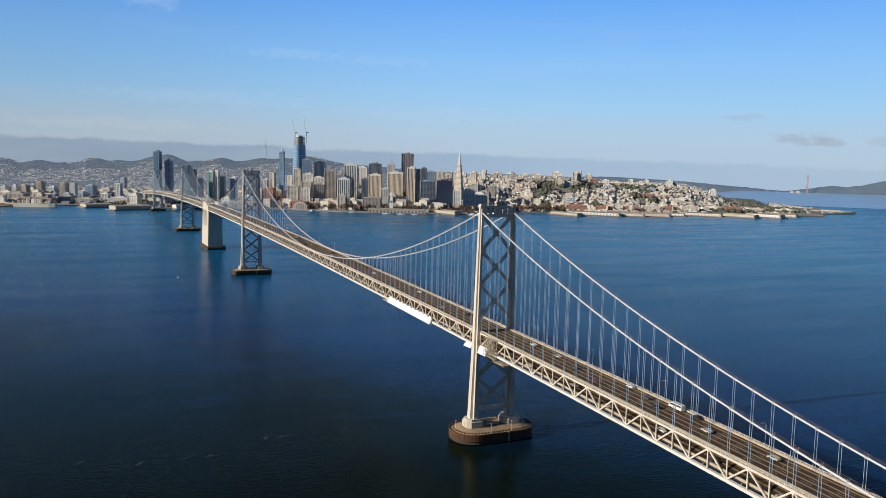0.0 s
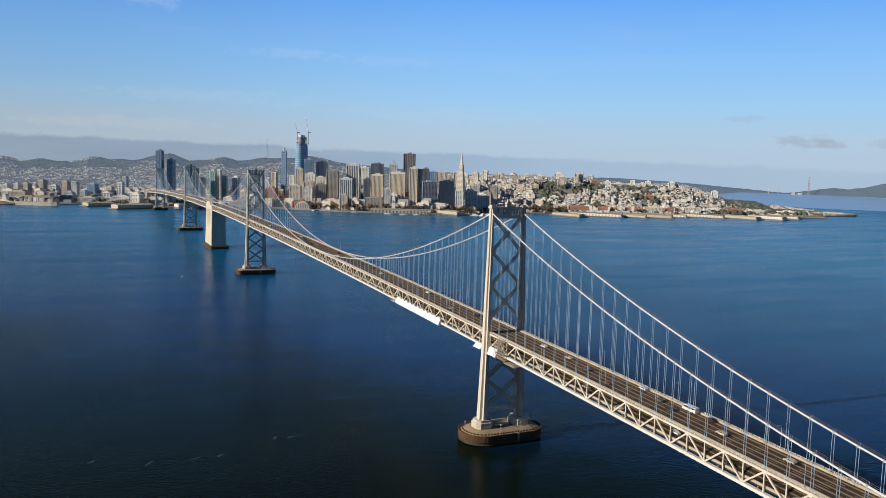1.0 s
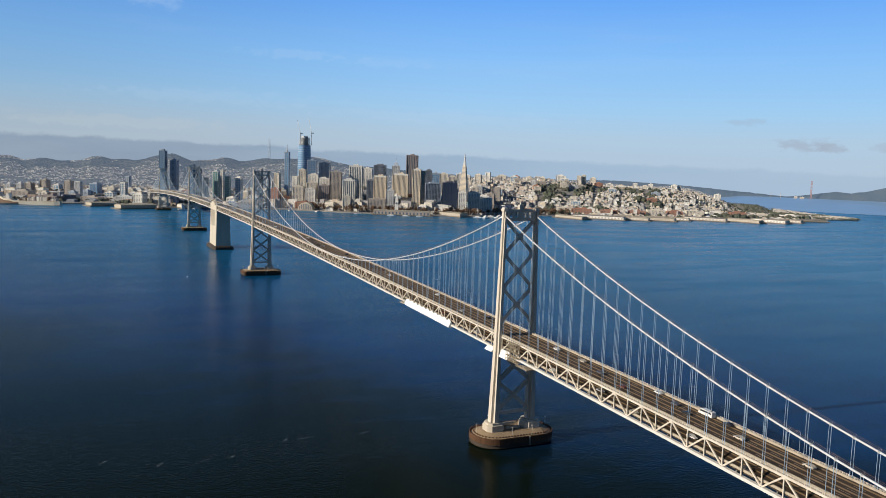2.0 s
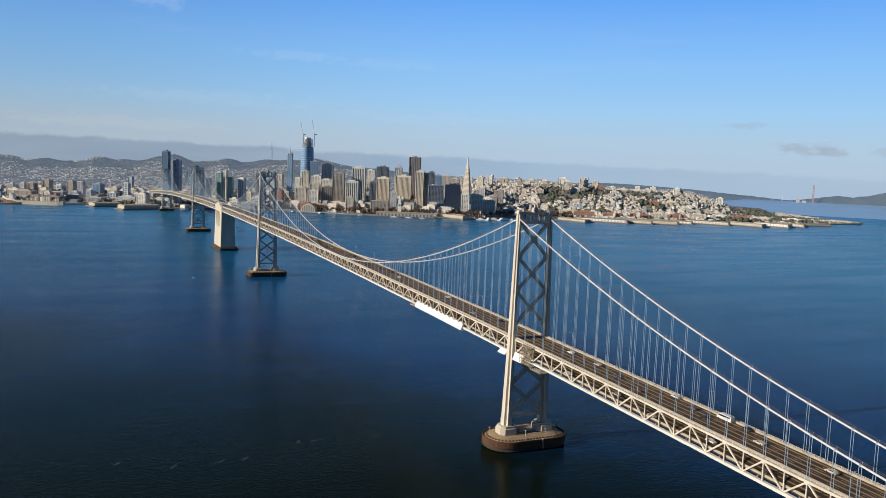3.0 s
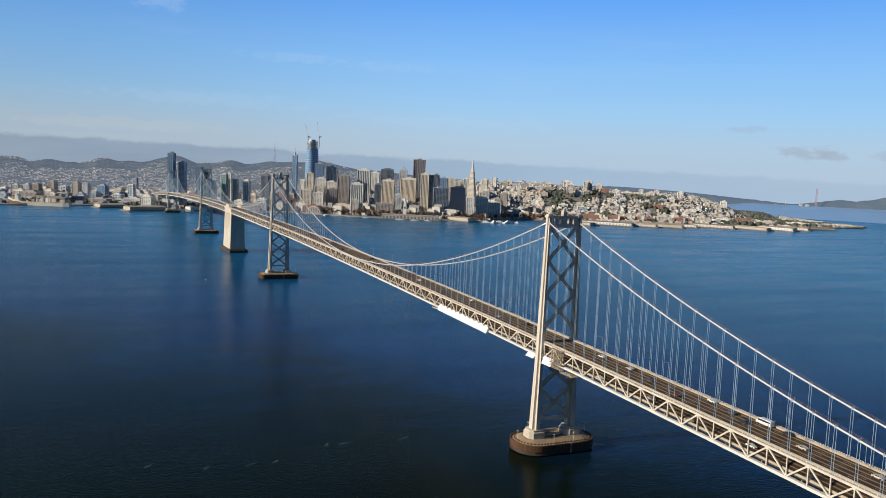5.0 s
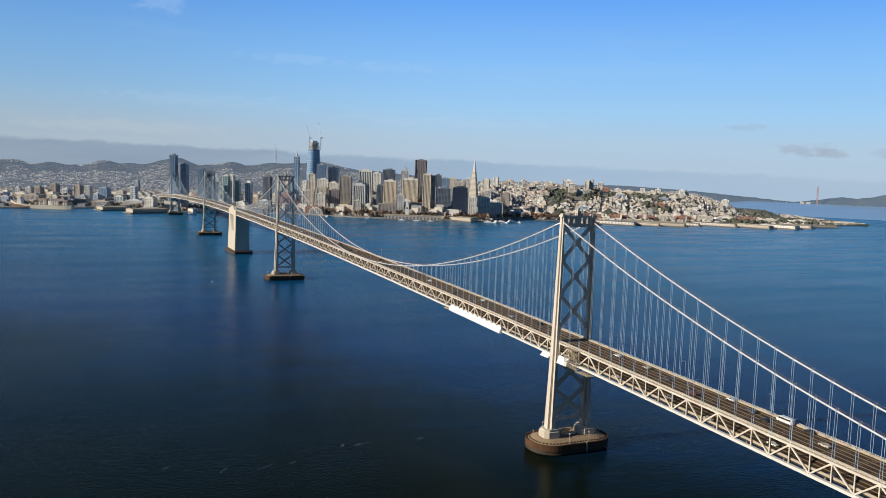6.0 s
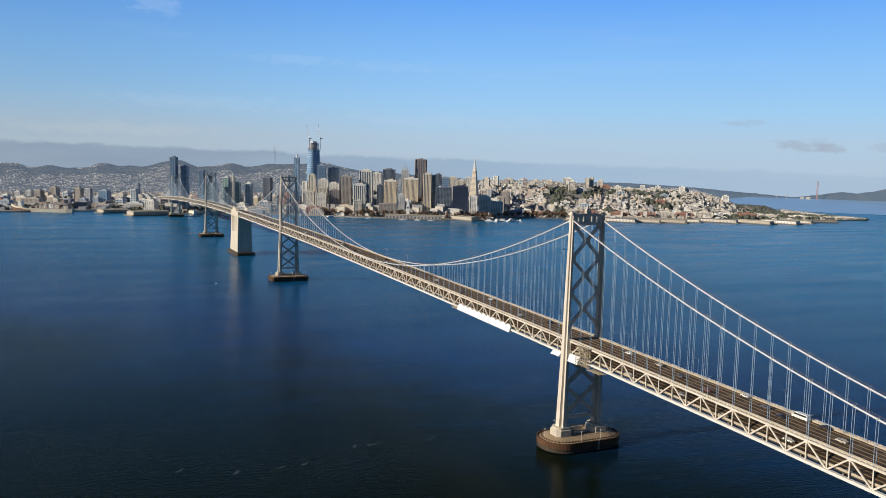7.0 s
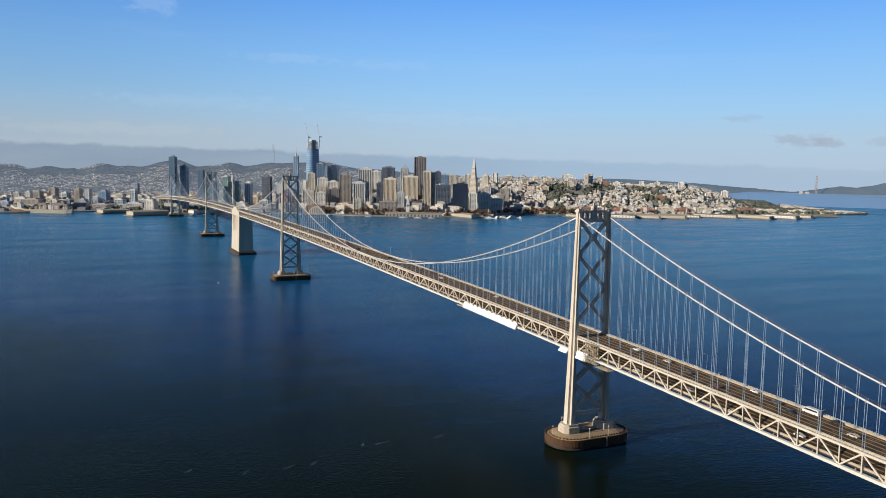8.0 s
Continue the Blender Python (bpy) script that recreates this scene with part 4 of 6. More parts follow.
def houses():
    rnd = random.Random(5)
    groups = {"south": Shape(), "north": Shape(), "middle": Shape()}
    wood = {"south": Shape(), "north": Shape(), "middle": Shape()}

    haze, beyond = Shape(), Shape()

    def house(sh, x, y, z, w, d, h, turn):
        c, s = math.cos(turn), math.sin(turn)
        pts = [(x + c * a - s * b, y + s * a + c * b) for a, b in ((-w / 2, -d / 2), (w / 2, -d / 2), (w / 2, d / 2), (-w / 2, d / 2))]
        sh.loft([ring(pts, z - 6), ring(pts, z + h)])
        if rnd.random() < 0.3:
            q = [(x + (px - x) * 0.45, y + (py - y) * 0.45) for px, py in pts]
            n = len(sh.v) - 8
            sh.v += [(px, py, z + h + 2.2) for px, py in q]
            sh.f += [(n + 4 + i, n + 4 + (i + 1) % 4, n + 8 + (i + 1) % 4, n + 8 + i) for i in range(4)] + [(n + 8, n + 9, n + 10, n + 11)]

    def clump(sh, x, y, z, size):
        k = 6
        rings = []
        for zz, rr in ((0.0, 0.55), (0.35, 1.0), (0.75, 0.75), (1.0, 0.2)):
            rings.append([(x + size * rr * rnd.uniform(0.7, 1.3) * math.cos(6.283 * i / k), y + size * rr * rnd.uniform(0.7, 1.3) * math.sin(6.283 * i / k), z + size * 1.3 * zz * rnd.uniform(0.85, 1.15)) for i in range(k)])
        sh.loft(rings, True)

    made = 0
    while made < 90000:
        a = rnd.uniform(-8, 52)
        s, e = along(SHORE, a), land_end(a)
        r = s + 25 + (min(e, 4940) - s - 25) * rnd.random() ** 0.75
        if r > e - 15:
            continue
        made += 1
        key = "south" if a < 12 else "middle" if a < 28 else "north"
        turn = radians(-30 if a < 16 and r < 3150 else -38) + (radians(45) if rnd.random() < 0.04 else 0)
        x, y = plan(a, r)
        # snap to blocks between streets
        c, q = math.cos(turn), math.sin(turn)
        u, v = c * x + q * y, -q * x + c * y
        if (u % 105) < 16 or (v % 75) < 13:
            continue
        z = ground_z(a, r)
        green = noise.noise((x * 0.0042, y * 0.0042, 1.0)) + 0.35 * noise.noise((x * 0.014, y * 0.014, 5.0))
        woods = green > (0.66 if 22 < a < 31 else 0.36 if a < 31 else 0.20) or (r > 4600 and green > -0.22) or (r > 4300 and green > 0.05) or (r > 3760 and 43.6 < a < 46.95)
        small = 1.0 - 0.70 * ease((r - 3100) / 1000)
        if woods:
            if made % 3 == 0 or r > 4300:
                clump(haze if r > 4000 else wood[key], x, y, z - 3, rnd.uniform(8, 16) * small)
            continue
        if r < 3300 and (made % 4 and a < 22 or made % 3 == 0 and a >= 22) or 3300 <= r < 3700 and made % 2 and a < 22:
            continue
        low = 1.45 if (r < s + 500 and a < 12) else 1.3 if r < s + 500 and a < 25 else small * (0.62 if a > 22 else 1.0)
        w, d = rnd.uniform(10, 22) * (1 + 0.7 * (rnd.random() < 0.15)) * low, rnd.uniform(9, 18) * low
        h = rnd.uniform(6, 12) * ((1.0 if a < 22 else 0.7) if r < 3400 else 0.36) + (rnd.random() < 0.10) * rnd.uniform(5, 16) * small * (r < 4000) + (12 < a < 25 and r < 3500) * rnd.uniform(5, 26)
        if r < s + 60:
            h = min(h, 9)
        if a > 44:
            w, d, h = w * 0.7, d * 0.7, h * 0.55
        if r > 3500 and a < 26:
            w, d, h, turn = w * rnd.uniform(0.8, 1.7), d * 0.8, h * 0.75, radians(-32) + rnd.uniform(-0.35, 0.3)
        if a < 12 and r < s + 650 and made % 12 < 6:
            clump(wood[key], x, y, z - 2, rnd.uniform(5, 10))
            continue
        house(beyond if r > 4000 else groups[key], x, y, z, w, d, h, turn)
        if rnd.random() < (0.06 if 22 < a < 31 else 0.15 if a < 31 else 0.30):
            clump(wood[key], x + rnd.uniform(-18, 18), y + rnd.uniform(-18, 18), z - 1, rnd.uniform(4, 8) * small)
    for key, where in (("south", "on the southern flats and hills"), ("middle", "packed behind the office towers"), ("north", "stepping up the northern hills")):
        tagged(new("houses", groups[key].mesh("houses", SOUTH_HOUSES if key == "south" else HOUSES)), f"countless pale stucco houses {where}", "houses", kind="stuff")
        tagged(new("trees", wood[key].mesh("trees", TREES)), f"dark green street trees and woods {where}", "trees", kind="stuff")
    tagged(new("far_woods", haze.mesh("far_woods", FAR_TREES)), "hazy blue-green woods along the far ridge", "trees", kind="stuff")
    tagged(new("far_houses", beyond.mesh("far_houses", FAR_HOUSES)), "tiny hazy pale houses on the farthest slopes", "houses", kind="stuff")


houses()

# ---- the city: towers ----
GLASS_DARK = surface("dark_window_glass", (0.12, 0.15, 0.20), (0.18, 0.22, 0.28), 0.18, 0.6)
GLASS_BLUE = surface("blue_curtain_glass", (0.13, 0.25, 0.42), (0.20, 0.34, 0.52), 0.18, 0.5)
GLASS_DEEP = surface("deep_blue_glass", (0.10, 0.19, 0.31), (0.17, 0.27, 0.41), 0.18, 0.5)
GLASS_BLACK = surface("black_office_glass", (0.028, 0.045, 0.085), (0.045, 0.065, 0.115), 0.3, 0.5)
W_BLACK = surface("black_metal_mullion", (0.035, 0.05, 0.09), (0.055, 0.07, 0.12), 0.5, 0.4)
W_DEEP = surface("deep_blue_mullion", (0.14, 0.19, 0.26), (0.20, 0.25, 0.33), 0.5, 0.4)
GLASS_GREEN = surface("green_curtain_glass", (0.13, 0.27, 0.27), (0.20, 0.37, 0.37), 0.18, 0.5)
GLASS_GREY = surface("grey_window_glass", (0.22, 0.24, 0.28), (0.30, 0.32, 0.36), 0.25, 0.6)
W_WHITE = surface("white_stone_facing", (0.74, 0.73, 0.69), (0.83, 0.82, 0.78), 0.8, 0.4, streak=3)
W_TAN = surface("tan_stone_facing", (0.66, 0.57, 0.44), (0.76, 0.67, 0.54), 0.8, 0.4, streak=3)
W_STONE = surface("beige_stone_facing", (0.62, 0.58, 0.51), (0.72, 0.68, 0.61), 0.8, 0.4, streak=3)
W_BROWN = surface("brown_granite_facing", (0.24, 0.21, 0.21), (0.32, 0.285, 0.28), 0.6, 0.4)
W_GREYBROWN = surface("grey_brown_facing", (0.40, 0.36, 0.33), (0.50, 0.46, 0.42), 0.75, 0.4, streak=3)
W_GREY = surface("grey_facing", (0.54, 0.56, 0.58), (0.64, 0.66, 0.68), 0.75, 0.4, streak=3)
W_BLUEGREY = surface("blue_grey_facing", (0.36, 0.43, 0.53), (0.45, 0.52, 0.62), 0.6, 0.4)
W_METAL = surface("dark_metal_mullion", (0.16, 0.18, 0.22), (0.22, 0.24, 0.29), 0.5, 0.4)
W_BRICK = surface("red_brick_facing", (0.33, 0.18, 0.135), (0.41, 0.24, 0.185), 0.85, 0.5)
ROOF = surface("gravel_roof", (0.20, 0.19, 0.18), (0.32, 0.31, 0.29), 0.9, 0.5)
RED_STEEL = surface("hazed_red_paint", (0.19, 0.09, 0.075), (0.26, 0.125, 0.10), 0.7, 0.1)

# wall, glass, pier pitch and width, floor step and spandrel height
STYLES = {
    "blackglass": (W_BLACK, GLASS_BLACK, 5.0, 0.6, 7.6, 0.8),
    "deepglass": (W_DEEP, GLASS_DEEP, 6.0, 0.5, 7.6, 0.7),
    "pier": (W_WHITE, GLASS_DARK, 6.2, 2.5, 0, 0), "tanpier": (W_TAN, GLASS_GREY, 4.4, 2.5, 0, 0), "stone": (W_STONE, GLASS_DARK, 5.0, 2.7, 4.0, 1.8),
    "white": (W_WHITE, GLASS_GREY, 5.5, 2.6, 4.0, 2.0), "brown": (W_BROWN, GLASS_DARK, 6.5, 3.6, 0, 0), "browngrey": (W_GREYBROWN, GLASS_DARK, 4.6, 2.2, 3.8, 1.5),
    "grey": (W_GREY, GLASS_GREY, 7.0, 1.6, 3.6, 1.7), "dark": (W_METAL, GLASS_DARK, 4.5, 0.6, 7.6, 0.8), "blueglass": (W_BLUEGREY, GLASS_BLUE, 6.0, 0.5, 7.6, 0.7),
    "greenglass": (W_GREY, GLASS_GREEN, 7.0, 0.6, 7.2, 0.7), "grid": (W_WHITE, GLASS_BLUE, 6.0, 1.3, 6.4, 1.2), "bluegrey": (W_BLUEGREY, GLASS_DARK, 5.0, 1.8, 4.0, 1.6),
    "brick": (W_BRICK, GLASS_DARK, 5.5, 3.2, 4.5, 2.4)}


def highrise(x, y, w, d, top, turn, style, label, name="office_tower"):
    wall, glass, pitch, wide, step, band = STYLES[style]
    far = math.hypot(x - SURVEY[0], y - SURVEY[1])
    z0 = ground_z(math.degrees(math.atan2(x - SURVEY[0], y - SURVEY[1])), far) - 4
    name = "apartment_tower" if "apartment" in label else name
    t = thing(name, label, "building", m=pose(x, y, 0, 0, 0, turn))
    a, b = w / 2, d / 2
    part("glazing", Shape().box(-a, a, -b, b, z0, top - 2), glass, t)
    ribs = Shape()
    n = max(2, round(w / pitch))
    for i in range(n + 1):
        u = -a + w * i / n
        k = wide * (0.5 if 0 < i < n else 0.75)
        ribs.box(u - k, u + k, -b - 0.7, -b + 0.3, z0, top - 1)
        ribs.box(u - k, u + k, b - 0.3, b + 0.7, z0, top - 1)
    n = max(2, round(d / pitch))
    for i in range(n + 1):
        u = -b + d * i / n
        k = wide * (0.5 if 0 < i < n else 0.75)
        ribs.box(-a - 0.7, -a + 0.3, u - k, u + k, z0, top - 1.1)
        ribs.box(a - 0.3, a + 0.7, u - k, u + k, z0, top - 1.1)
    part("facade", ribs, wall, t, kind="stuff")
    if step:
        bands = Shape()
        z = z0 + step
        while z < top - 3:
            bands.box(-a - 0.4, a + 0.4, -b - 0.4, b + 0.4, z - band / 2, z + band / 2)
            z += step
        part("floor_banding", bands, wall, t, kind="stuff")
    part("parapet", Shape().box(-a - 0.8, a + 0.8, -b - 0.8, b + 0.8, top - (5.5 if style in ("tanpier", "pier") else 2.5), top), W_WHITE if style == "tanpier" else wall, t)
    if w > 18:
        q = random.Random(int(x * 7 + y)).uniform(0.3, 0.55)
        plant = Shape().box(-a * q, a * q, -b * 0.5, b * 0.5, top, top + 3.5)
        plant.box(a * q * 0.2, a * q * 0.8, -b * 0.2, b * 0.3, top + 3.5, top + 5.0)
        part("roof_plant", plant, wall, t)
    return t


highrise(28, 2434, 19, 19, 180, -32, "deepglass", "slender dark blue glass apartment tower with a rounded crown")
highrise(64, 2436, 19, 19, 151, -32, "bluegrey", "pale grey and glass apartment tower beside the bridge")
highrise(130, 2516, 17, 17, 137, -32, "deepglass", "dark blue glass apartment tower behind the bridge")
highrise(155, 2522, 15, 15, 122, -32, "dark", "dark glass apartment tower behind the bridge")
highrise(168, 2444, 12, 12, 94, -32, "white", "pale apartment block among glass towers")
highrise(205, 2458, 19, 19, 116, -32, "greenglass", "green glass apartment tower with white edges")
highrise(233, 2503, 9, 9, 121, -32, "white", "narrow white apartment tower")
highrise(244, 2457, 15, 15, 101, -32, "greenglass", "dark green glass apartment tower")
highrise(284, 2465, 20, 20, 96, -32, "grid", "blue and white gridded apartment tower")
highrise(374, 2580, 27, 26, 116, -32, "dark", "dark office tower behind the bridge")
highrise(396, 2477, 18, 18, 91, -32, "grey", "plain grey office block in the downtown")
highrise(383, 2335, 29, 29, 64, -32, "brick", "low brick warehouse block near the water")
highrise(452, 2608, 17, 17, 114, -32, "stone", "beige stone office tower")
highrise(458, 2480, 15, 15, 193, -32, "blueglass", "blue glass tower still under construction")
highrise(468, 2398, 14, 14, 108, -32, "white", "white office block below the tall tower")
highrise(566, 2540, 30, 24, 167, -22, "blueglass", "blue glass office tower in the downtown")
highrise(637, 2610, 36, 32, 158, -30, "white", "white office tower with a rounded corner")
highrise(507, 2449, 22, 19, 132, -22, "stone", "beige stone office tower with narrow windows")
highrise(539, 2415, 34, 27, 115, -22, "white", "stepped white office block")
highrise(512, 2336, 33, 27, 88, -22, "stone", "lower beige office block in the downtown")
highrise(486, 2256, 32, 26, 69, -22, "white", "white office block near the waterfront")
highrise(449, 2276, 35, 28, 76, -22, "stone", "old beige stone office building")
highrise(561, 2361, 37, 29, 104, -22, "white", "light office block with a stepped gabled top")
highrise(534, 2258, 32, 26, 81, -22, "brown", "brown office block in the downtown")
highrise(589, 2307, 38, 30, 129, -22, "browngrey", "tall grey brown office slab")
highrise(594, 2169, 38, 30, 105, -22, "pier", "white ribbed office tower with vertical piers")
highrise(661, 2302, 43, 34, 152, -22, "pier", "tall white ribbed office tower with vertical piers")
highrise(755, 2449, 33, 26, 143, -26, "white", "white office tower with a flat top")
highrise(689, 2229, 22, 19, 103, -22, "dark", "dark glass office block in the downtown")
highrise(566, 2103, 23, 19, 53, -22, "stone", "low stone office block in the downtown")
highrise(659, 2072, 55, 39, 46, -22, "browngrey", "low brown building near the waterfront")
highrise(724, 2220, 40, 32, 120, -26, "tanpier", "tan ribbed office tower with a white crown")
highrise(834, 2530, 44, 36, 157, -26, "dark", "dark bronze office tower in the downtown")
highrise(716, 2102, 24, 22, 75, -26, "grey", "grey office block by the plaza")
highrise(884, 2488, 27, 22, 156, -26, "grey", "grey office tower with a pointed top")
highrise(790, 2196, 51, 41, 129, -26, "tanpier", "wide tan ribbed office tower with a white crown")
highrise(982, 2565, 41, 33, 200, -26, "brown", "tall dark brown granite office tower with bay windows")
highrise(791, 2054, 24, 22, 148, -26, "tanpier", "tan ribbed apartment tower on the waterfront")
# a separate darker slab stands in for the tan tower's side in shade
highrise(816, 2064, 15, 22, 143, -26, "browngrey", "grey brown slab as shaded side of the tan apartment tower")
highrise(939, 2296, 22, 22, 144, -26, "dark", "dark office tower in the downtown")
highrise(986, 2339, 27, 22, 134, -26, "blueglass", "blue grey glass office tower")
highrise(872, 2111, 52, 42, 101, -12, "bluegrey", "shaded blue grey office block")
highrise(902, 2030, 49, 39, 106, -26, "blackglass", "black glass office block")
highrise(1072, 2455, 30, 24, 132, -26, "stone", "beige residential tower on the hill")
highrise(1125, 2485, 30, 24, 121, -26, "stone", "beige apartment block on the hill")
highrise(1173, 2518, 27, 22, 133, -26, "white", "white apartment tower on the hill")
highrise(927, 1983, 24, 22, 76, -26, "white", "white office block in front of the pyramid")
highrise(991, 2024, 37, 30, 75, -26, "white", "pale office block beside the pyramid tower")
highrise(1045, 2046, 45, 36, 58, -26, "white", "low pale office block in the downtown")
highrise(1138, 2308, 21, 22, 86, -26, "stone", "beige apartment block in the downtown")
highrise(1332, 2666, 23, 22, 131, -38, "stone", "beige apartment tower on the hill")
highrise(1418, 2739, 17, 22, 141, -38, "white", "slim white apartment tower on the hill")
highrise(1458, 2719, 29, 23, 122, -38, "browngrey", "grey apartment tower on the hill")
highrise(1788, 3009, 24, 22, 125, -38, "stone", "beige apartment tower on the hill crest")
highrise(1784, 2570, 15, 16, 141, -38, "stone", "pale ribbed apartment tower on the hill")
highrise(1814, 2579, 13, 16, 145, -38, "stone", "white apartment tower on the hill")
highrise(1957, 2711, 23, 22, 131, -38, "stone", "pale apartment tower on the hill crest")
highrise(1966, 2593, 27, 22, 108, -38, "white", "white apartment block on the hill")
highrise(2135, 2627, 18, 22, 114, -38, "white", "slim white apartment tower on the hill")
highrise(2177, 2608, 31, 25, 102, -38, "stone", "beige apartment block on the hill")
highrise(2214, 2613, 21, 22, 111, -38, "white", "white apartment tower with a stepped top")
highrise(2165, 2392, 22, 22, 113, -38, "white", "pale ribbed apartment tower above the wharf")
highrise(2194, 2400, 17, 22, 108, -38, "white", "white apartment tower above the wharf")
highrise(2301, 2270, 24, 22, 79, -38, "white", "pale apartment tower near the northern piers")
highrise(-263, 2847, 22, 22, 60, -32, "browngrey", "grey apartment tower on the flat land")
highrise(-231, 2740, 18, 18, 63, -32, "grey", "pale grey apartment tower on the flat land")
highrise(-347, 2998, 24, 24, 58, -32, "browngrey", "grey apartment block behind the ship")
highrise(-433, 3031, 19, 19, 43, -32, "grey", "grey apartment block behind the ship")
highrise(-399, 2996, 22, 22, 45, -32, "browngrey", "grey brown apartment block")
highrise(-471, 3050, 22, 22, 38, -32, "grey", "grey apartment block far along the shore")
highrise(-89, 2564, 17, 17, 68, -32, "grid", "blue and white gridded apartment tower")
highrise(-172, 2921, 30, 30, 50, -32, "blueglass", "low blue glazed hospital block")
highrise(-54, 2968, 15, 15, 80, -32, "bluegrey", "blue grey block on the flat land")
highrise(-51, 2333, 29, 29, 38, -32, "white", "long white low building by the bridge approach")


def infill(count, turns, reach, tops, seed, where):
    """Mid-height blocks packed between the taller ones."""
    rnd, taken = random.Random(seed), [(o.location.x, o.location.y) for o in bpy.data.objects if o.name.split(".")[0] in ("office_tower", "apartment_tower")]
    looks = (("stone", "beige mid-height office block"), ("white", "pale mid-height office block"), ("browngrey", "grey brown mid-height office block"), ("bluegrey", "blue grey mid-height office block"),
             ("grid", "white gridded mid-height block"), ("tanpier", "tan ribbed mid-height office block"), ("brick", "reddish brick mid-height block"), ("grey", "pale grey mid-height office block"))
    built = 0
    for k in range(900):
        if built == count:
            break
        a, r = rnd.uniform(*turns), rnd.uniform(*reach)
        x, y = plan(a, r)
        if min(math.hypot(x - p, y - q) for p, q in taken) < 38 or r < along(SHORE, a) + 90:
            continue
        taken.append((x, y))
        built += 1
        top = ground_z(a, r) + rnd.uniform(*tops) + (30 * ease((r - 2750) / 400) * rnd.random() - 25 * ease((12 - a) / 3)) * (tops[1] > 50)
        style, label = looks[rnd.randrange(8)]
        highrise(x, y, rnd.uniform(20, 38), rnd.uniform(20, 32), top, -32 if a > 18.5 else -12 if a > 12 else -32, style, label + where)


infill(64, (8.5, 28.5), (2680, 3250), (28, 60), 11, " packed among taller towers")
infill(46, (-5.5, 7.5), (2950, 3750), (12, 30), 12, " on the southern flats")
infill(26, (28, 41), (3000, 3800), (10, 20), 13, " on the northern slope")
infill(30, (22, 33), (3350, 4300), (12, 30), 14, " on the hill behind the towers")


def rounded(w, k=6, c=0.32):
    return stadium(w / 2, w / 2, w * c, k)


def tall_tower(x, y):
    """The tallest tower, its glass skin not yet up to the open floors at its head."""
    t = thing("skyscraper", "tallest rounded blue glass skyscraper with unfinished open top floors", "building", m=pose(x, y, 0, 0, 0, 10))
    part("glazing", Shape().loft([ring(rounded(46), 0), ring(rounded(46), 140), ring(rounded(43), 190), ring(rounded(40), 222)]), GLASS_BLUE, t, smooth=False)
    fins = Shape()
    z = 8
    while z < 222:
        s = 46.6 if z < 140 else 46.6 - 6.0 * (z - 140) / 82
        fins.loft([ring(rounded(s), z), ring(rounded(s), z + 1.0)])
        z += 8.2
    part("sunshade_rings", fins, W_BLUEGREY, t, kind="stuff")
    frame_ = Shape()
    for i in range(6):
        frame_.loft([ring(rounded(39 - i), 226 + 4.4 * i), ring(rounded(39 - i), 227.2 + 4.4 * i)])
    for sx_ in (-15, -7, 0, 7, 15):
        for sy_ in (-15, 15):
            frame_.beam((sx_, sy_, 220), (sx_ * 0.9, sy_ * 0.9, 251), 1.4, 1.4, (0, 1, 0))
            frame_.beam((sy_, sx_, 220), (sy_ * 0.9, sx_ * 0.9, 251), 1.4, 1.4, (0, 1, 0))
    part("open_floors", frame_, W_GREY, t, "bare grey floors and columns")
    part("core", Shape().box(-9, 9, -9, 9, 215, 256), W_GREY, t)


tall_tower(554, 2605)


def crane(x, y, z, tip, lean, up):
    t = thing("tower_crane", "thin white luffing tower crane above the unfinished top", "crane", "tower cranes", m=pose(x, y, z))
    mast = Shape()
    for a, b in ((-1, -1), (1, -1), (1, 1), (-1, 1)):
        mast.beam((a, b, -30), (a, b, 16), 0.5, 0.5, (0, 1, 0))
    for i in range(9):
        mast.beam((-1, -1, -28 + 5 * i), (1, -1, -24 + 5 * i), 0.3, 0.3, (0, 1, 0))
    part("mast", mast, W_GREY, t)
    jib = Shape()
    for o in (-0.7, 0.7):
        jib.beam((0, o, 16), (lean, o, up), 0.7, 0.7)
    for i in range(10):
        u = i / 10
        jib.beam((lean * u, -0.7, 16 + (up - 16) * u), (lean * (u + 0.1), 0.7, 16 + (up - 16) * (u + 0.1)), 0.35, 0.35)
    part("jib", jib, W_WHITE, t)
    part("cab", Shape().box(-2.2, 2.2, -1.6, 1.6, 13, 17), W_GREY, t)
    part("counterweight", Shape().box(3, 9, -1.3, 1.3, 14, 17), W_GREY, t)


crane(533, 2592, 250, 0, -12, 66)
crane(573, 2580, 252, 0, -11, 72)


def pyramid_tower(x, y):
    t = thing("pyramid_tower", "slender cream pyramid skyscraper with a metal spire and side wings", "building", m=pose(x, y, 0, 0, 0, -47))

    def sq(h):
        return [(h, -h), (h, h), (-h, h), (-h, -h)]

    part("shaft", Shape().loft([ring(sq(21), 0), ring(sq(4.6), 166)]), W_TAN, t)
    sh = Shape()
    z = 14.0
    while z < 160:
        h = 21 - 16.4 * z / 166 + 0.2
        sh.loft([ring(sq(h), z), ring(sq(h - 0.13), z + 1.3)])
        z += 4.2
    part("window_bands", sh, GLASS_GREY, t, kind="stuff")
    part("spire", Shape().loft([ring(sq(4.6), 166), ring(sq(0.5), 207)]), W_GREY, t, "bare metal spire")
    for s in (-1, 1):
        part("wing", Shape().loft([ring([(s * 8 + p, q) for p, q in sq(3.4)], 95), ring([(s * 5 + p, q) for p, q in sq(2.4)], 158)]), W_TAN, t)


pyramid_tower(1001, 2126)


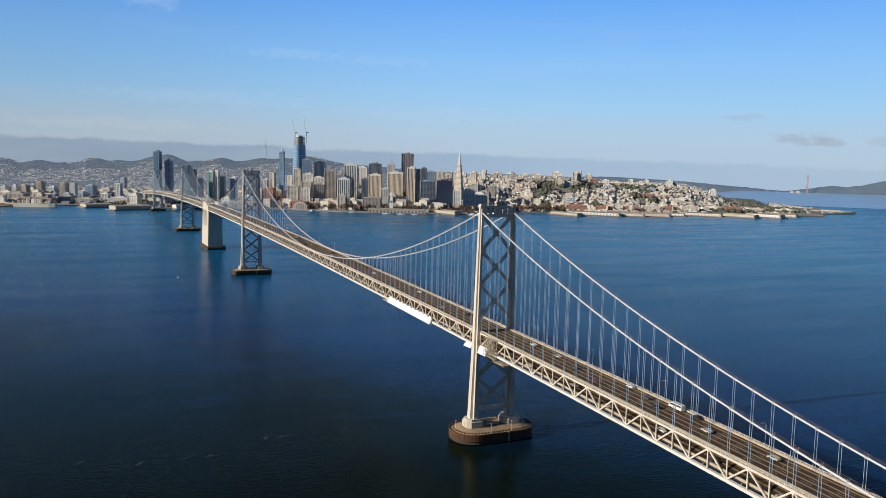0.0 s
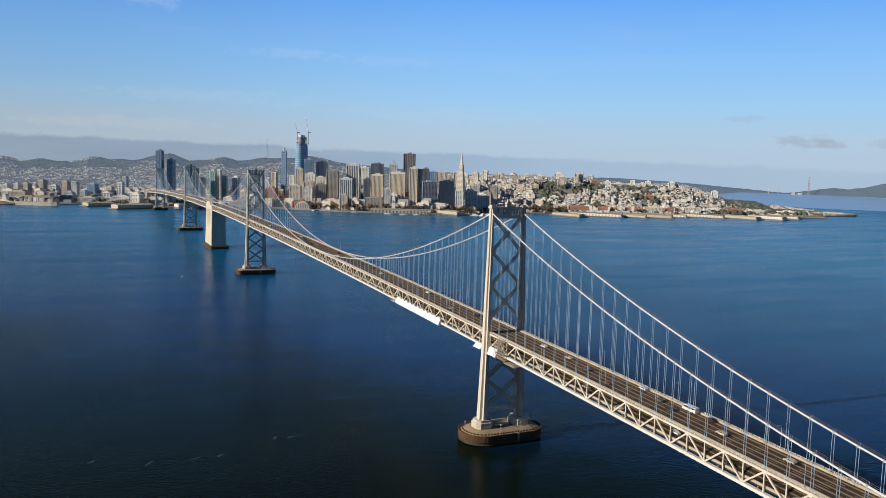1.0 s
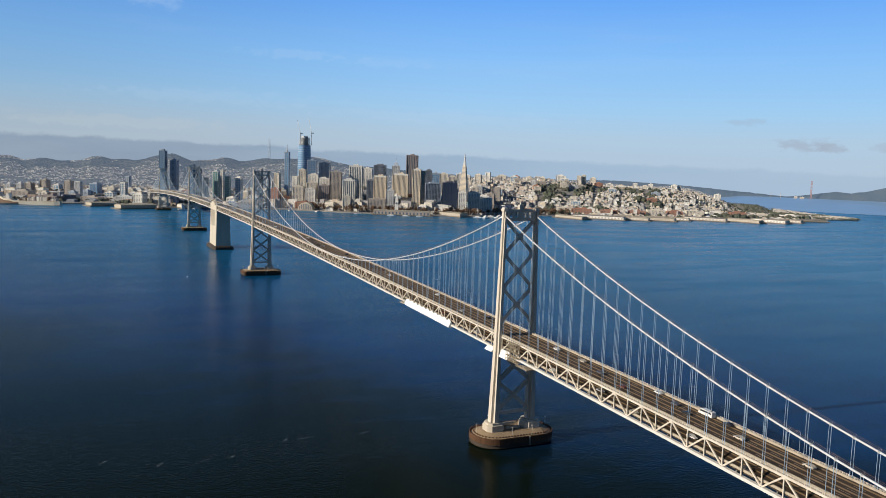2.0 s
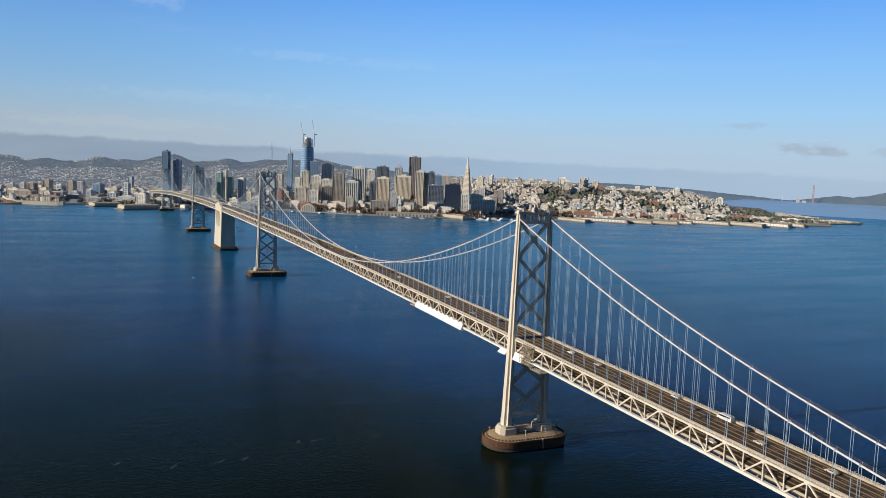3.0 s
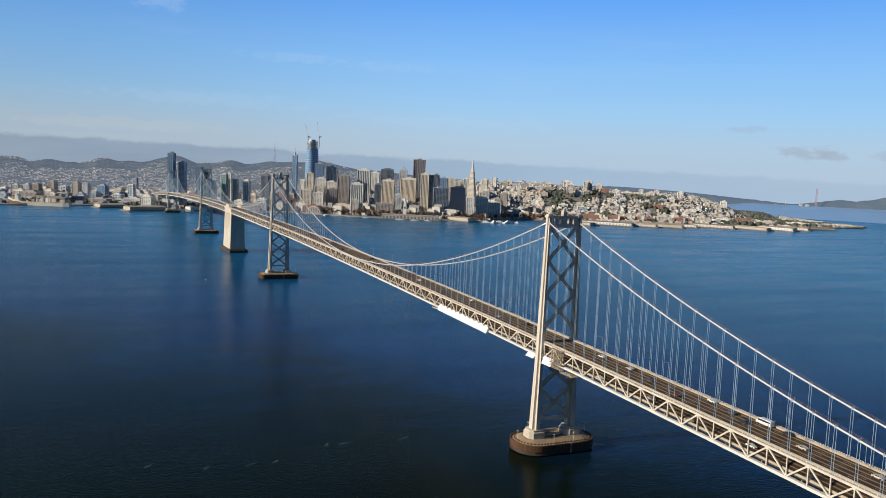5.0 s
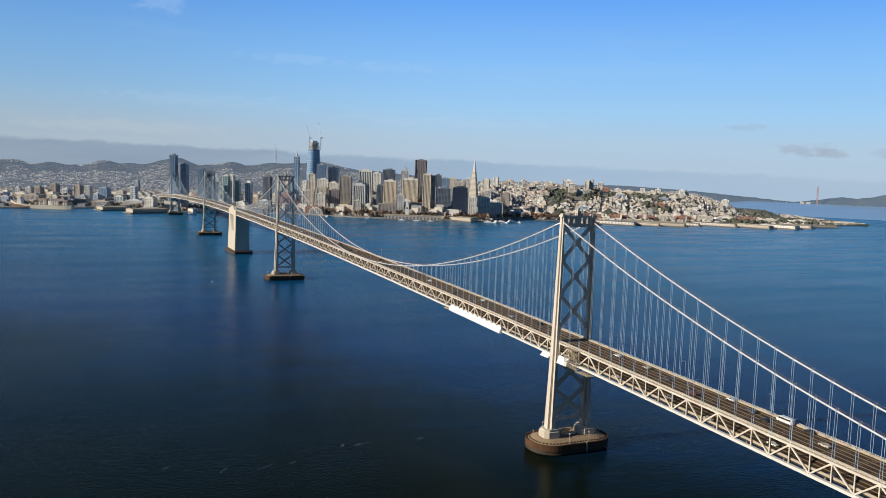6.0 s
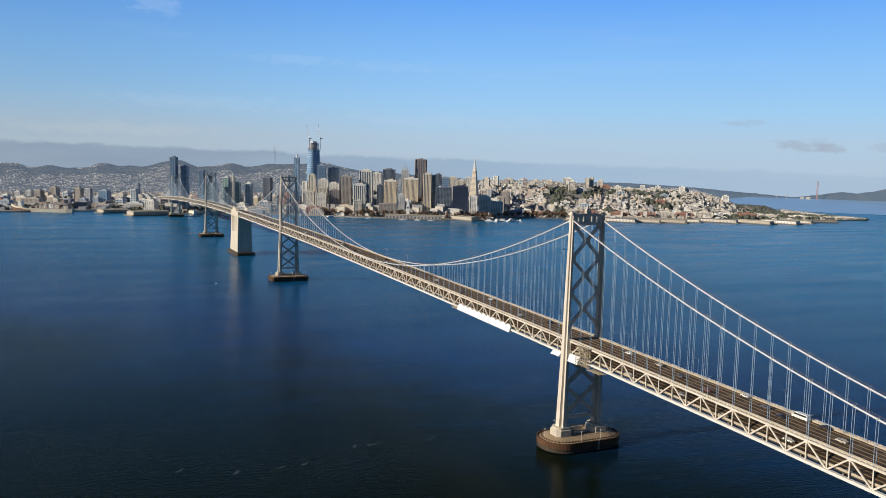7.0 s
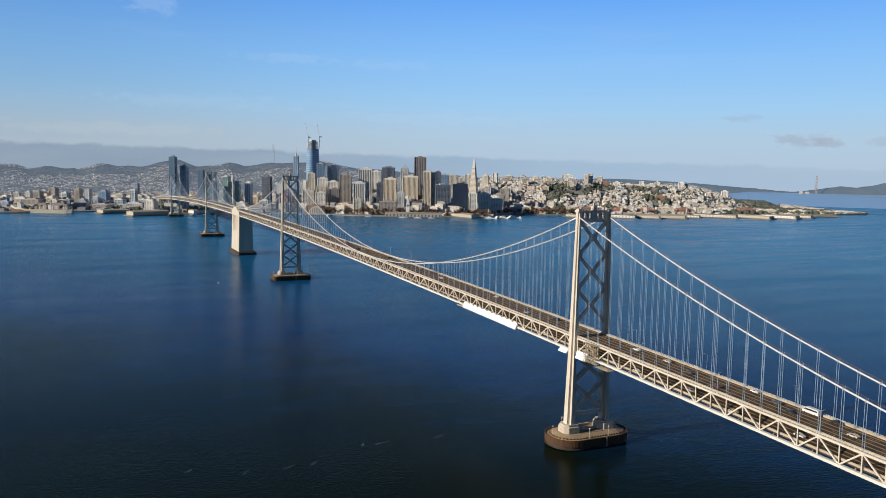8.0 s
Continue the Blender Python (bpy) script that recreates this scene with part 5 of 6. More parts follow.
def roof_spike(x, y, turn, half, z0, z1, material, label):
    t = thing("roof_spire", label, "roof", m=pose(x, y, 0, 0, 0, turn))
    part("pyramid_roof", Shape().loft([[(half, -half, z0), (half, half, z0), (-half, half, z0), (-half, -half, z0)], [(0.5, -0.5, z1), (0.5, 0.5, z1), (-0.5, 0.5, z1), (-0.5, -0.5, z1)]]), material, t)
    part("mast", Shape().tube([(0, 0, z1 - 1), (0, 0, z1 + 12)], 0.5, 5), W_GREY, t)


roof_spike(884, 2488, -26, 11, 155, 172, W_BLUEGREY, "pointed slate grey roof on an office tower")
roof_spike(458, 2480, 10, 3, 192, 205, W_GREY, "bare mast on the unfinished glass tower")


# ---- the waterfront ----
SHED_ROOF = surface("faded_shed_roof", (0.30, 0.28, 0.23), (0.44, 0.40, 0.33), 0.9, 0.6)
W_PIER = surface("weathered_pier_wall", (0.44, 0.40, 0.32), (0.58, 0.53, 0.44), 0.85, 0.6, streak=3)
def shed(x0, y0, x1, y1, wide, high, label, wall=W_STONE, leaf_look=W_GREYBROWN, top=SHED_ROOF):
    """A pier shed from one end to the other, on its own wharf."""
    long_, turn = math.hypot(x1 - x0, y1 - y0), math.degrees(math.atan2(y1 - y0, x1 - x0))
    t = thing("pier_shed", label, "pier shed", "pier sheds", m=pose((x0 + x1) / 2, (y0 + y1) / 2, 0, 0, 0, turn))
    a, b = long_ / 2, wide / 2
    part("wharf", Shape().box(-a - 8, a + 8, -b - 7, b + 7, -2, 2.6), QUAY, t)
    part("shed_wall", Shape().box(-a, a, -b, b, 2.6, 2.6 + high), wall, t)
    roof = Shape().loft([[(-a - 1, -b - 1, 2.6 + high), (a + 1, -b - 1, 2.6 + high), (a + 1, b + 1, 2.6 + high), (-a - 1, b + 1, 2.6 + high)],
                         [(-a - 1, -1, 5.4 + high), (a + 1, -1, 5.4 + high), (a + 1, 1, 5.4 + high), (-a - 1, 1, 5.4 + high)]])
    part("roof", roof, top, t, "low ridged roof")
    n = int(long_ / 11)
    leaf = Shape().box(-2.6, 2.6, -0.25, 0.25, 3.0, 2.6 + high * 0.68).mesh("shed_door", leaf_look)
    for i in range(n):
        for q in (-b, b):
            part("shed_door", leaf, leaf_look, t).location = (-a + long_ * (i + 0.5) / n, q, 0)
    for k in range(int(long_ / 26)):
        u = -a + 26 * (k + 0.5)
        part("roof_vent", Shape().box(u - 1.6, u + 1.6, -2.2, 2.2, 3.4 + high, 6.6 + high), W_PIER, t)
    piles = Shape()
    for i in range(int(long_ / 6)):
        piles.box(-a + 6 * i, -a + 6 * i + 1.2, -b - 7.4, -b - 6.6, -2, 2.2)
    part("piles", piles, CONCRETE_DARK, t, kind="stuff")


TAN_SHED, PALE_SHED = "long tan pier shed with a grey roof on piles", "long white pier shed with a grey roof on piles"
shed(-203, 2297, -128, 2325, 46, 8, TAN_SHED, W_PIER)
shed(-125, 2163, -22, 2205, 44, 10, TAN_SHED, W_PIER)
shed(60, 2230, 160, 2262, 46, 9, TAN_SHED)
shed(624, 1998, 784, 1920, 26, 11, "long arcaded grey ferry hall along the quay", W_GREYBROWN, GLASS_DARK)
shed(842, 1996, 884, 1880, 36, 9, TAN_SHED, W_PIER)
for k, (x0, y0, x1, y1, wide, high) in enumerate(((1236, 1905, 1262, 1783, 30, 6), (1296, 1889, 1412, 1756, 36, 8), (1362, 1878, 1492, 1728, 30, 6), (1442, 1858, 1581, 1703, 38, 8), (1590, 1850, 1676, 1742, 30, 6),
                                   (1721, 1816, 1802, 1700, 36, 8), (1855, 1755, 1889, 1637, 34, 7), (1960, 1742, 1996, 1622, 36, 8), (2078, 1726, 2110, 1655, 30, 6), (2196, 1740, 2303, 1696, 28, 5))):
    # the lines above are the quay edges that face the bay bridge
    far = math.hypot(x1 - x0, y1 - y0)
    ox, oy = -(y1 - y0) / far * (wide / 2 + 7), (x1 - x0) / far * (wide / 2 + 7)
    shed(x0 + ox, y0 + oy, x1 + ox, y1 + oy, wide, high, PALE_SHED if k % 3 == 1 else TAN_SHED, (W_PIER, W_WHITE, W_STONE)[k % 3], top=(SHED_ROOF, ROOF, W_PIER, SHED_ROOF)[k % 4])


def clock_tower(x, y):
    t = thing("clock_tower", "slim white clock tower over the ferry hall", "tower", m=pose(x, y, 0, 0, 0, -26))
    sh = Shape()
    for h, z0, z1 in ((5.2, 2.6, 42), (5.8, 42, 43.5), (4.2, 43.5, 52), (3.1, 52, 58)):
        sh.box(-h, h, -h, h, z0, z1)
    part("shaft", sh, W_WHITE, t)
    part("cupola", Shape().loft([ring([(2.4 * math.cos(q), 2.4 * math.sin(q)) for q in (6.283 * i / 8 for i in range(8))], 58), ring([(1.6 * math.cos(q), 1.6 * math.sin(q)) for q in (6.283 * i / 8 for i in range(8))], 64), ring([(0.2 * math.cos(q), 0.2 * math.sin(q)) for q in (6.283 * i / 8 for i in range(8))], 70)]), W_WHITE, t)
    part("clock_face", Shape().loft([[(3.2 * math.cos(q), -5.3 + o, 37 + 3.2 * math.sin(q)) for q in (6.283 * i / 14 for i in range(14))] for o in (0, -0.3)]), GLASS_DARK, t)


clock_tower(690, 1973)


def vault_hall(x, y, turn):
    t = thing("vaulted_hall", "low tan hall with a curved roof by the water", "building", m=pose(x, y, 0, 0, 0, turn))
    arc = [(24 * math.cos(radians(q)), 5 + 22 * math.sin(radians(q))) for q in range(0, 181, 15)]
    part("vault", Shape().loft([[(p, o, z) for p, z in ((24, 2), *arc, (-24, 2))] for o in (20, -20)]), W_TAN, t)
    win = Shape()
    for p in range(-18, 19, 6):
        win.box(p - 1.6, p + 1.6, -20.4, -19.9, 4, 5 + 22 * math.sqrt(max(0.05, 1 - (p / 24) ** 2)) - 4)
    part("tall_windows", win, GLASS_GREY, t, kind="stuff")


vault_hall(448, 2165, -26)


def block(a, r, w, d, h, style, label):
    x, y = plan(a, r)
    highrise(x, y, w, d, ground_z(a, r) + h, -32 if a > 16 else -30, style, label, "low_building")


for a, dr, w, d, h, style, lab in (
        (34.2, 120, 70, 40, 20, "brick", "broad red brick warehouse below the hill"), (36.1, 110, 60, 40, 18, "brick", "red brick warehouse with dark windows"),
        (38.0, 130, 66, 44, 16, "brick", "low red brick office block"), (39.3, 110, 60, 40, 22, "stone", "beige stepped apartment block near the piers"),
        (40.6, 120, 52, 40, 18, "brick", "red brick block by the northern piers"), (41.9, 130, 60, 40, 22, "stone", "wide beige apartment block by the wharf"),
        (43.3, 140, 66, 42, 16, "white", "low white hotel near the wharf"), (44.7, 150, 56, 40, 18, "brick", "square red brick hotel near the wharf"),
        (46.2, 160, 60, 44, 12, "stone", "low beige wharf building"), (48.0, 170, 70, 40, 9, "white", "low white wharf market"), (30.6, 90, 60, 34, 14, "brick", "low brick office block by the plaza"),
        (33.0, 150, 50, 36, 22, "stone", "beige loft building below the hill"), (29.0, 120, 50, 34, 22, "bluegrey", "shaded loft building behind the docks"), (14.4, 90, 50, 34, 22, "brick", "brown brick warehouse on the quay"),
        (15.8, 90, 48, 30, 14, "stone", "low stone building on the quay"), (18.4, 70, 44, 30, 16, "browngrey", "low brown office podium"), (10.6, 80, 70, 40, 20, "browngrey", "long brown apartment block on the quay"),
        (8.0, 90, 50, 40, 26, "browngrey", "brown apartment block near the bridge"), (-2.0, 160, 70, 40, 16, "brown", "long brown terrace behind the ship"), (0.5, 170, 60, 36, 14, "browngrey", "grey brown terrace on the flat land"),
        (2.6, 260, 60, 40, 18, "grey", "grey office block on the flat land"), (-3.5, 330, 60, 40, 26, "browngrey", "dark apartment block behind the ship")):
    block(a, along(SHORE, a) + dr, w, d, h, style, lab)


# ---- far landmarks ----
def far_pylon(a, z0, z1, wide, material, label):
    x, y = plan(a, 4885)
    t = thing("bridge_pylon", label, "bridge tower", m=pose(x, y, 0, 0, 0, -a))
    for s in (-1, 1):
        part("leg", Shape().loft([ring([(s * wide + p, q) for p, q in ((1.7, -1.7), (1.7, 1.7), (-1.7, 1.7), (-1.7, -1.7))], z0), ring([(s * wide + p * 0.7, q) for p, q in ((1.7, -1.7), (1.7, 1.7), (-1.7, 1.7), (-1.7, -1.7))], z1)]), material, t)
    for i in range(5):
        z = z0 + (z1 - z0) * (0.35 + 0.16 * i)
        part("strut", Shape().box(-wide, wide, -1.5, 1.5, z - 2.2, z + 2.2), material, t)


# grey-blue emission on the red steel fades it as haze would
RED_STEEL.node_tree.nodes["Principled BSDF"].inputs["Emission Color"].default_value = (0.40, 0.40, 0.50, 1)
RED_STEEL.node_tree.nodes["Principled BSDF"].inputs["Emission Strength"].default_value = 0.30
far_pylon(49.2, 44, 150, 2.8, RED_STEEL, "tall red steel tower of a far suspension bridge")


def far_mark(a, z0, z1, wide, label):
    """A pale mark on the far shore of the strait."""
    x, y = plan(a, 4880)
    t = thing("far_building", label, "building", m=pose(x, y, 0, 0, 0, -a))
    part("wall", Shape().box(-wide / 2, wide / 2, -2, 2, z0 - 8, z1 - 1), W_GREYBROWN, t)
    part("roof", Shape().box(-wide / 2 - 0.4, wide / 2 + 0.4, -2.4, 2.4, z1 - 1, z1), W_GREY, t)


far_mark(46.78, 57, 79, 2.2, "slim pale tower on the far shore")
far_mark(47.37, 57, 78, 2.2, "slim pale tower on the far shore")
far_mark(48.30, 56, 63, 18, "low pale building on the far headland")
far_mark(48.68, 56, 61, 22, "long low pale building on the far headland")


def radio_mast():
    t = thing("radio_mast", "three-legged radio mast on the far hill", "mast", m=pose(829, 4500, 172))
    for q in (90, 210, 330):
        c, s = math.cos(radians(q)), math.sin(radians(q))
        part("leg", Shape().tube([(9 * c, 9 * s, -10), (4.5 * c, 4.5 * s, 55), (7.5 * c, 7.5 * s, 78), (7.5 * c, 7.5 * s, 117)], 0.6, 5), W_GREY, t)
    for z in (30, 55, 78):
        part("platform", Shape().box(-7, 7, -5, 5, z - 0.8, z + 0.8), W_GREY, t)


radio_mast()


# ---- trees along the central quay ----
BARE = surface("bare_brown_twigs", (0.12, 0.075, 0.05), (0.22, 0.145, 0.10), 1.0, 3.0)


def quay_tree(seed):
    rnd = random.Random(seed)
    t = thing("street_tree", "bare brown winter street tree beside the quay", "tree", "trees along the central quay")
    trunk, twigs = Shape().tube([(0, 0, 0), (0.2, 0, 4)], 0.4, 5), Shape()
    for i in range(7):
        q, lean = rnd.uniform(0, 6.28), rnd.uniform(1.5, 4.0)
        tip = (lean * math.cos(q), lean * math.sin(q), rnd.uniform(7, 12))
        trunk.beam((0.2, 0, 3.6), tip, 0.3, 0.3)
        for j in range(11):
            u = (tip[0] * 0.8 + rnd.gauss(0, 1.2), tip[1] * 0.8 + rnd.gauss(0, 1.2), tip[2] - 1 + rnd.gauss(0, 1.4))
            w = (u[0] + rnd.gauss(0, 1.3), u[1] + rnd.gauss(0, 1.3), u[2] + rnd.uniform(0.5, 2.2))
            twigs.beam(u, w, 0.6, 0.6)
    part("trunk", trunk, BARE, t)
    part("crown", twigs, BARE, t, kind="stuff")
    return t


elms = [quay_tree(k) for k in range(3)]
rnd_q = random.Random(21)
for k in range(110):
    a = 14.5 + 19.0 * (k + rnd_q.uniform(-0.4, 0.4)) / 110
    r = along(SHORE, a) + rnd_q.choice((24, 34, 48, 64))
    m = Matrix.Translation((*plan(a, r), ground_z(a, r))) @ Matrix.Rotation(rnd_q.uniform(0, 6.28), 4, "Z") @ Matrix.Scale(rnd_q.uniform(0.9, 1.5), 4)
    if k < 3:
        elms[k].matrix_world = m
    else:
        copy_thing(elms[k % 3], m)

# ---- boats ----
HULL_BROWN = surface("rusty_hull_paint", (0.12, 0.075, 0.05), (0.22, 0.14, 0.10), 0.7, 0.5)
SHIP_CREAM = surface("cream_hull_paint", (0.66, 0.58, 0.44), (0.80, 0.73, 0.60), 0.6, 0.3, streak=3)


def container_ship(x0, y0, x1, y1):
    long_, turn = math.hypot(x1 - x0, y1 - y0), math.degrees(math.atan2(y1 - y0, x1 - x0))
    t = thing("cargo_ship", "moored cream cargo ship with a raised bow and stacked boxes", "ship", m=pose((x0 + x1) / 2, (y0 + y1) / 2, 0, 0, 0, turn) @ Matrix.Diagonal((1, 1, 1.45, 1)))
    a = long_ / 2

    def sheer(u):
        return 8.0 + 3.5 * ease((-u - 0.50) / 0.12) + 5.5 * ease((-u - 0.78) / 0.22) + 1.5 * ease((u - 0.8) / 0.2)

    rows = []
    for i in range(25):
        u = -1 + 2 * i / 24
        wide = 11.5 * min(1.0, (1 - abs(min(0.0, u)) ** 4) + 0.02) * (1 - 0.25 * ease((u - 0.8) / 0.2))
        z, x = sheer(u), a * u
        rows.append([(x * 0.965, -wide * 0.8, -2), (x, -wide, z), (x, wide, z), (x * 0.965, wide * 0.8, -2)])
    part("hull", Shape().loft(rows), SHIP_CREAM, t, "cream painted steel hull")
    fore = Shape()
    for sd in (-1, 1):
        fore.loft([[(q[1][0] * (1 - 0.035 * (1 - k)), sd * (abs(q[1][1]) * (0.8 + 0.2 * k) + o), -2 + (q[1][2] + 2) * k) for k, o in ((0.2, 0.5), (0.70, 0.5), (0.70, -0.5), (0.2, -0.5))] for q in rows[:9]])
    part("bow_paint", fore, HULL_BROWN, t, "rust-brown bow plating")
    boot = Shape()
    for s in (-1, 1):
        boot.loft([[(x0_ * 0.97, s * (abs(r[0][1]) + 0.5), z) for z in (-2, 1.8)] + [(x0_ * 0.97, s * (abs(r[0][1]) - 0.5), z) for z in (1.8, -2)] for x0_, r in ((q[1][0], q) for q in rows[2:])])
    part("boot_topping", boot, HULL_BROWN, t, "dark red-brown waterline paint")
    rnd = random.Random(4)
    for u, n, h in ((-0.36, 2, 1), (-0.20, 3, 2), (-0.05, 3, 3), (0.09, 3, 3), (0.36, 3, 3), (0.50, 3, 3), (0.64, 3, 2), (0.78, 2, 2)):
        for k in range(n):
            x = a * u + k * 4.2
            part("cargo_box", Shape().box(x, x + 3.9, -9, 9, 8.5, 8.5 + 2.7 * h - rnd.choice((0, 0, 2.6))), (W_GREYBROWN, W_BROWN, W_STONE, HULL_BROWN, W_GREYBROWN)[rnd.randrange(5)], t)
    part("deck_house", Shape().box(a * -0.74, a * -0.62, -8, 8, 8.5, 20), W_WHITE, t, "white superstructure")
    part("wheelhouse", Shape().box(a * -0.72, a * -0.65, -9, 9, 20, 23), W_WHITE, t)
    part("after_house", Shape().box(a * 0.245, a * 0.33, -8, 8, 8.5, 17), W_WHITE, t)
    part("funnel", Shape().loft([ring([(a * 0.29 + p, q) for p, q in ((3, -2), (3, 2), (-3, 2), (-3, -2))], 20), ring([(a * 0.29 + p * 0.8, q * 0.8) for p, q in ((3, -2), (3, 2), (-3, 2), (-3, -2))], 28)]), W_GREYBROWN, t)
    part("mast", Shape().tube([(a * -0.7, 0, 24), (a * -0.7, 0, 37)], 0.5, 5), W_GREY, t)
    part("bow_mast", Shape().tube([(a * -0.9, 0, 14), (a * -0.9, 0, 24)], 0.4, 5), W_GREY, t)


container_ship(-452, 2384, -278, 2298)


def boat(x, y, turn, long_, label, mast=0):
    t = thing("boat", label, "boat", "boats in the bay", m=pose(x, y, 0, 0, 0, turn))
    a, b = long_ / 2, long_ * 0.14
    outline = [(-a, -b), (a * 0.5, -b), (a, 0), (a * 0.5, b), (-a, b)]
    part("hull", Shape().loft([ring([(p * 0.94, q * 0.8) for p, q in outline], -0.4), ring(outline, long_ * 0.065)]), TARP, t)
    part("cabin", Shape().loft([ring([(p * 0.62 - a * 0.12, q * 0.75) for p, q in outline], long_ * 0.065), ring([(p * 0.5 - a * 0.12, q * 0.65) for p, q in outline], long_ * 0.125)]), W_WHITE, t)
    if long_ > 32:
        part("upper_deck", Shape().loft([ring([(p * 0.42 - a * 0.15, q * 0.55) for p, q in outline], long_ * 0.125), ring([(p * 0.36 - a * 0.15, q * 0.5) for p, q in outline], long_ * 0.175)]), W_WHITE, t)
        part("funnel", Shape().box(-a * 0.35, -a * 0.22, -b * 0.2, b * 0.2, long_ * 0.17, long_ * 0.225), W_GREY, t)
    if mast:
        part("mast", Shape().tube([(0, 0, 0), (0, 0, mast)], 0.15, 5), W_GREY, t)
        part("sail", Shape().loft([[(-0.5, 0.06, 2), (-a * 0.85, 0.5, 2.2), (-0.2, 0.06, mast)], [(-0.5, -0.06, 2), (-a * 0.85, 0.38, 2.2), (-0.2, -0.06, mast)]]), TARP, t)


boat(52, 2117, 200, 30, "white sailing yacht under full sail near the piers", 24)
boat(102, 2196, 190, 24, "small white sailing yacht near the piers", 15)
boat(394, 2140, 20, 26, "white sailing boat off the quay", 22)
boat(470, 2092, 30, 30, "white ferry off the quay")
boat(573, 2010, -20, 24, "white excursion boat near the ferry hall")
for k, (px, py) in enumerate(((928, 1862), (950, 1852), (975, 1858), (1002, 1846), (1030, 1848), (700, 1912), (740, 1900), (660, 1935))):
    boat(px, py, (-30, 40, -20, 10, 60, -28, -30, -25)[k], (34, 44, 40, 50, 36, 26, 22, 30)[k], "white moored boat beside the docks")
boat(-98, 697, 70, 5, "small white channel buoy boat")
boat(227, 1440, 80, 9, "small dark boat in the bay")

# ---- white water ----
def foam_patch(x, y, long_, turn, seed):
    rnd, sh = random.Random(seed), Shape()
    for i in range(13):
        u = rnd.gauss(0, long_ / 4)
        w, l = rnd.uniform(0.04, 0.09), rnd.uniform(0.3, 1.1)
        q = rnd.gauss(0, 0.35)
        sh.loft([[(u + l * c, q + w * s, z) for c, s in ((1, 0), (0.4, 0.9), (-0.7, 0.8), (-1, -0.2), (-0.3, -1), (0.6, -0.8))] for z in (0.02, 0.07)])
    ob = new("foam", sh.mesh("foam", FOAM))
    ob.matrix_world = pose(x, y, 0, 0, 0, turn)
    tagged(ob, "thin pale grey streak of foam on dark water", "foam", kind="stuff")


for k, (px, py, lg) in enumerate(((-112, 40, 9), (-77, 38, 11), (-168, 24, 7), (-154, 25, 6), (-217, 37, 7), (-190, 25, 9), (-122, 41, 5))):
    foam_patch(px, py, lg, 18 + 7 * k, k)

# ---- works on the bridge ----
def tarpaulin():
    t = thing("containment_sheet", "bright white tarpaulin enclosure slung along the lower truss", "tarpaulin")
    ys = steps(63, 140, 22)
    sh, rnd = Shape(), random.Random(3)
    rings = []
    for i, y in enumerate(ys):
        z = rail_z(y) - 9.4
        b = rnd.uniform(-0.12, 0.12)
        up = 2.0 + (1.1 if i % 2 else 0.0)
        rings.append([(-9.2, y, z - 1.6), (-9.2, y, z - 1.2), (-10.6, y, z + up), (-11.0 + b, y, z + up), (-12.6 + b, y, z - 1.2 + b), (-12.0, y, z - 1.9)])
    sh.loft(rings)
    part("sheet", sh, TARP, t)
    for y in ys[::2]:
        z = rail_z(y) - 9.4
        part("batten", Shape().beam((-11.1, y, z + 2.3), (-12.75, y, z - 1.2), 0.12, 0.12, (0, 1, 0)), TARP, t)
    plat = Shape().box(-12.5, -8, 141, 149, rail_z(150) - 11.2, rail_z(150) - 10.7)
    for y in (141, 145, 149):
        plat.box(-12.4, -12.2, y - 0.1, y + 0.1, rail_z(150) - 10.7, rail_z(150) - 9.2)
    plat.box(-12.4, -12.2, 141, 149, rail_z(150) - 9.3, rail_z(150) - 9.1)
    part("hanging_platform", plat, SCAFFOLD, t, "tan hanging work platform")


tarpaulin()


def scaffold(y0, y1, label):
    t = thing("scaffold", label, "scaffold")
    z0, z1 = rail_z(y0) - 11.0, rail_z(y0) - 0.6
    n = 5
    for i in range(n + 1):
        y = y0 + (y1 - y0) * i / n
        for x in (-13.0, -10.9):
            part("upright", Shape().box(x - 0.09, x + 0.09, y - 0.09, y + 0.09, z0, z1), SCAFFOLD, t)
    for j in range(5):
        z = z0 + (z1 - z0) * j / 4.2
        part("plank_deck", Shape().box(-13.1, -10.2, y0 - 0.3, y1 + 0.3, z, z + 0.08), SCAFFOLD, t)
        part("guard_rail", Shape().box(-13.12, -13.0, y0, y1, z + 1.0, z + 1.1), SCAFFOLD, t)
    for i in range(n):
        a, b = y0 + (y1 - y0) * i / n, y0 + (y1 - y0) * (i + 1) / n
        for j in range(4):
            za, zb = z0 + (z1 - z0) * j / 4.2, z0 + (z1 - z0) * (j + 1) / 4.2
            part("brace", Shape().beam((-13.0, a if (i + j) % 2 else b, za), (-13.0, b if (i + j) % 2 else a, zb), 0.1, 0.1), SCAFFOLD, t)
    return t


scaffold(-24, -13, "tan scaffold tower clinging to the truss beside the tower")


def hung_platform(y0, y1):
    t = thing("work_platform", "tan timber work platform hung below the lower truss", "platform")
    z = rail_z(y0) - 11.6
    for k in range(6):
        part("plank", Shape().box(-13.4 + 0.75 * k, -12.7 + 0.75 * k, y0, y1, z, z + 0.14), SCAFFOLD, t)
    for y in (y0 + 0.2, (y0 + y1) / 2, y1 - 0.2):
        part("hanger_post", Shape().box(-13.5, -13.36, y - 0.07, y + 0.07, z, z + 2.6), SCAFFOLD, t)
        part("bearer", Shape().box(-13.5, -8.9, y - 0.1, y + 0.1, z - 0.25, z), SCAFFOLD, t)
    for h in (0.6, 1.2):
        part("guard_rail", Shape().box(-13.5, -13.4, y0, y1, z + h, z + h + 0.1), SCAFFOLD, t)


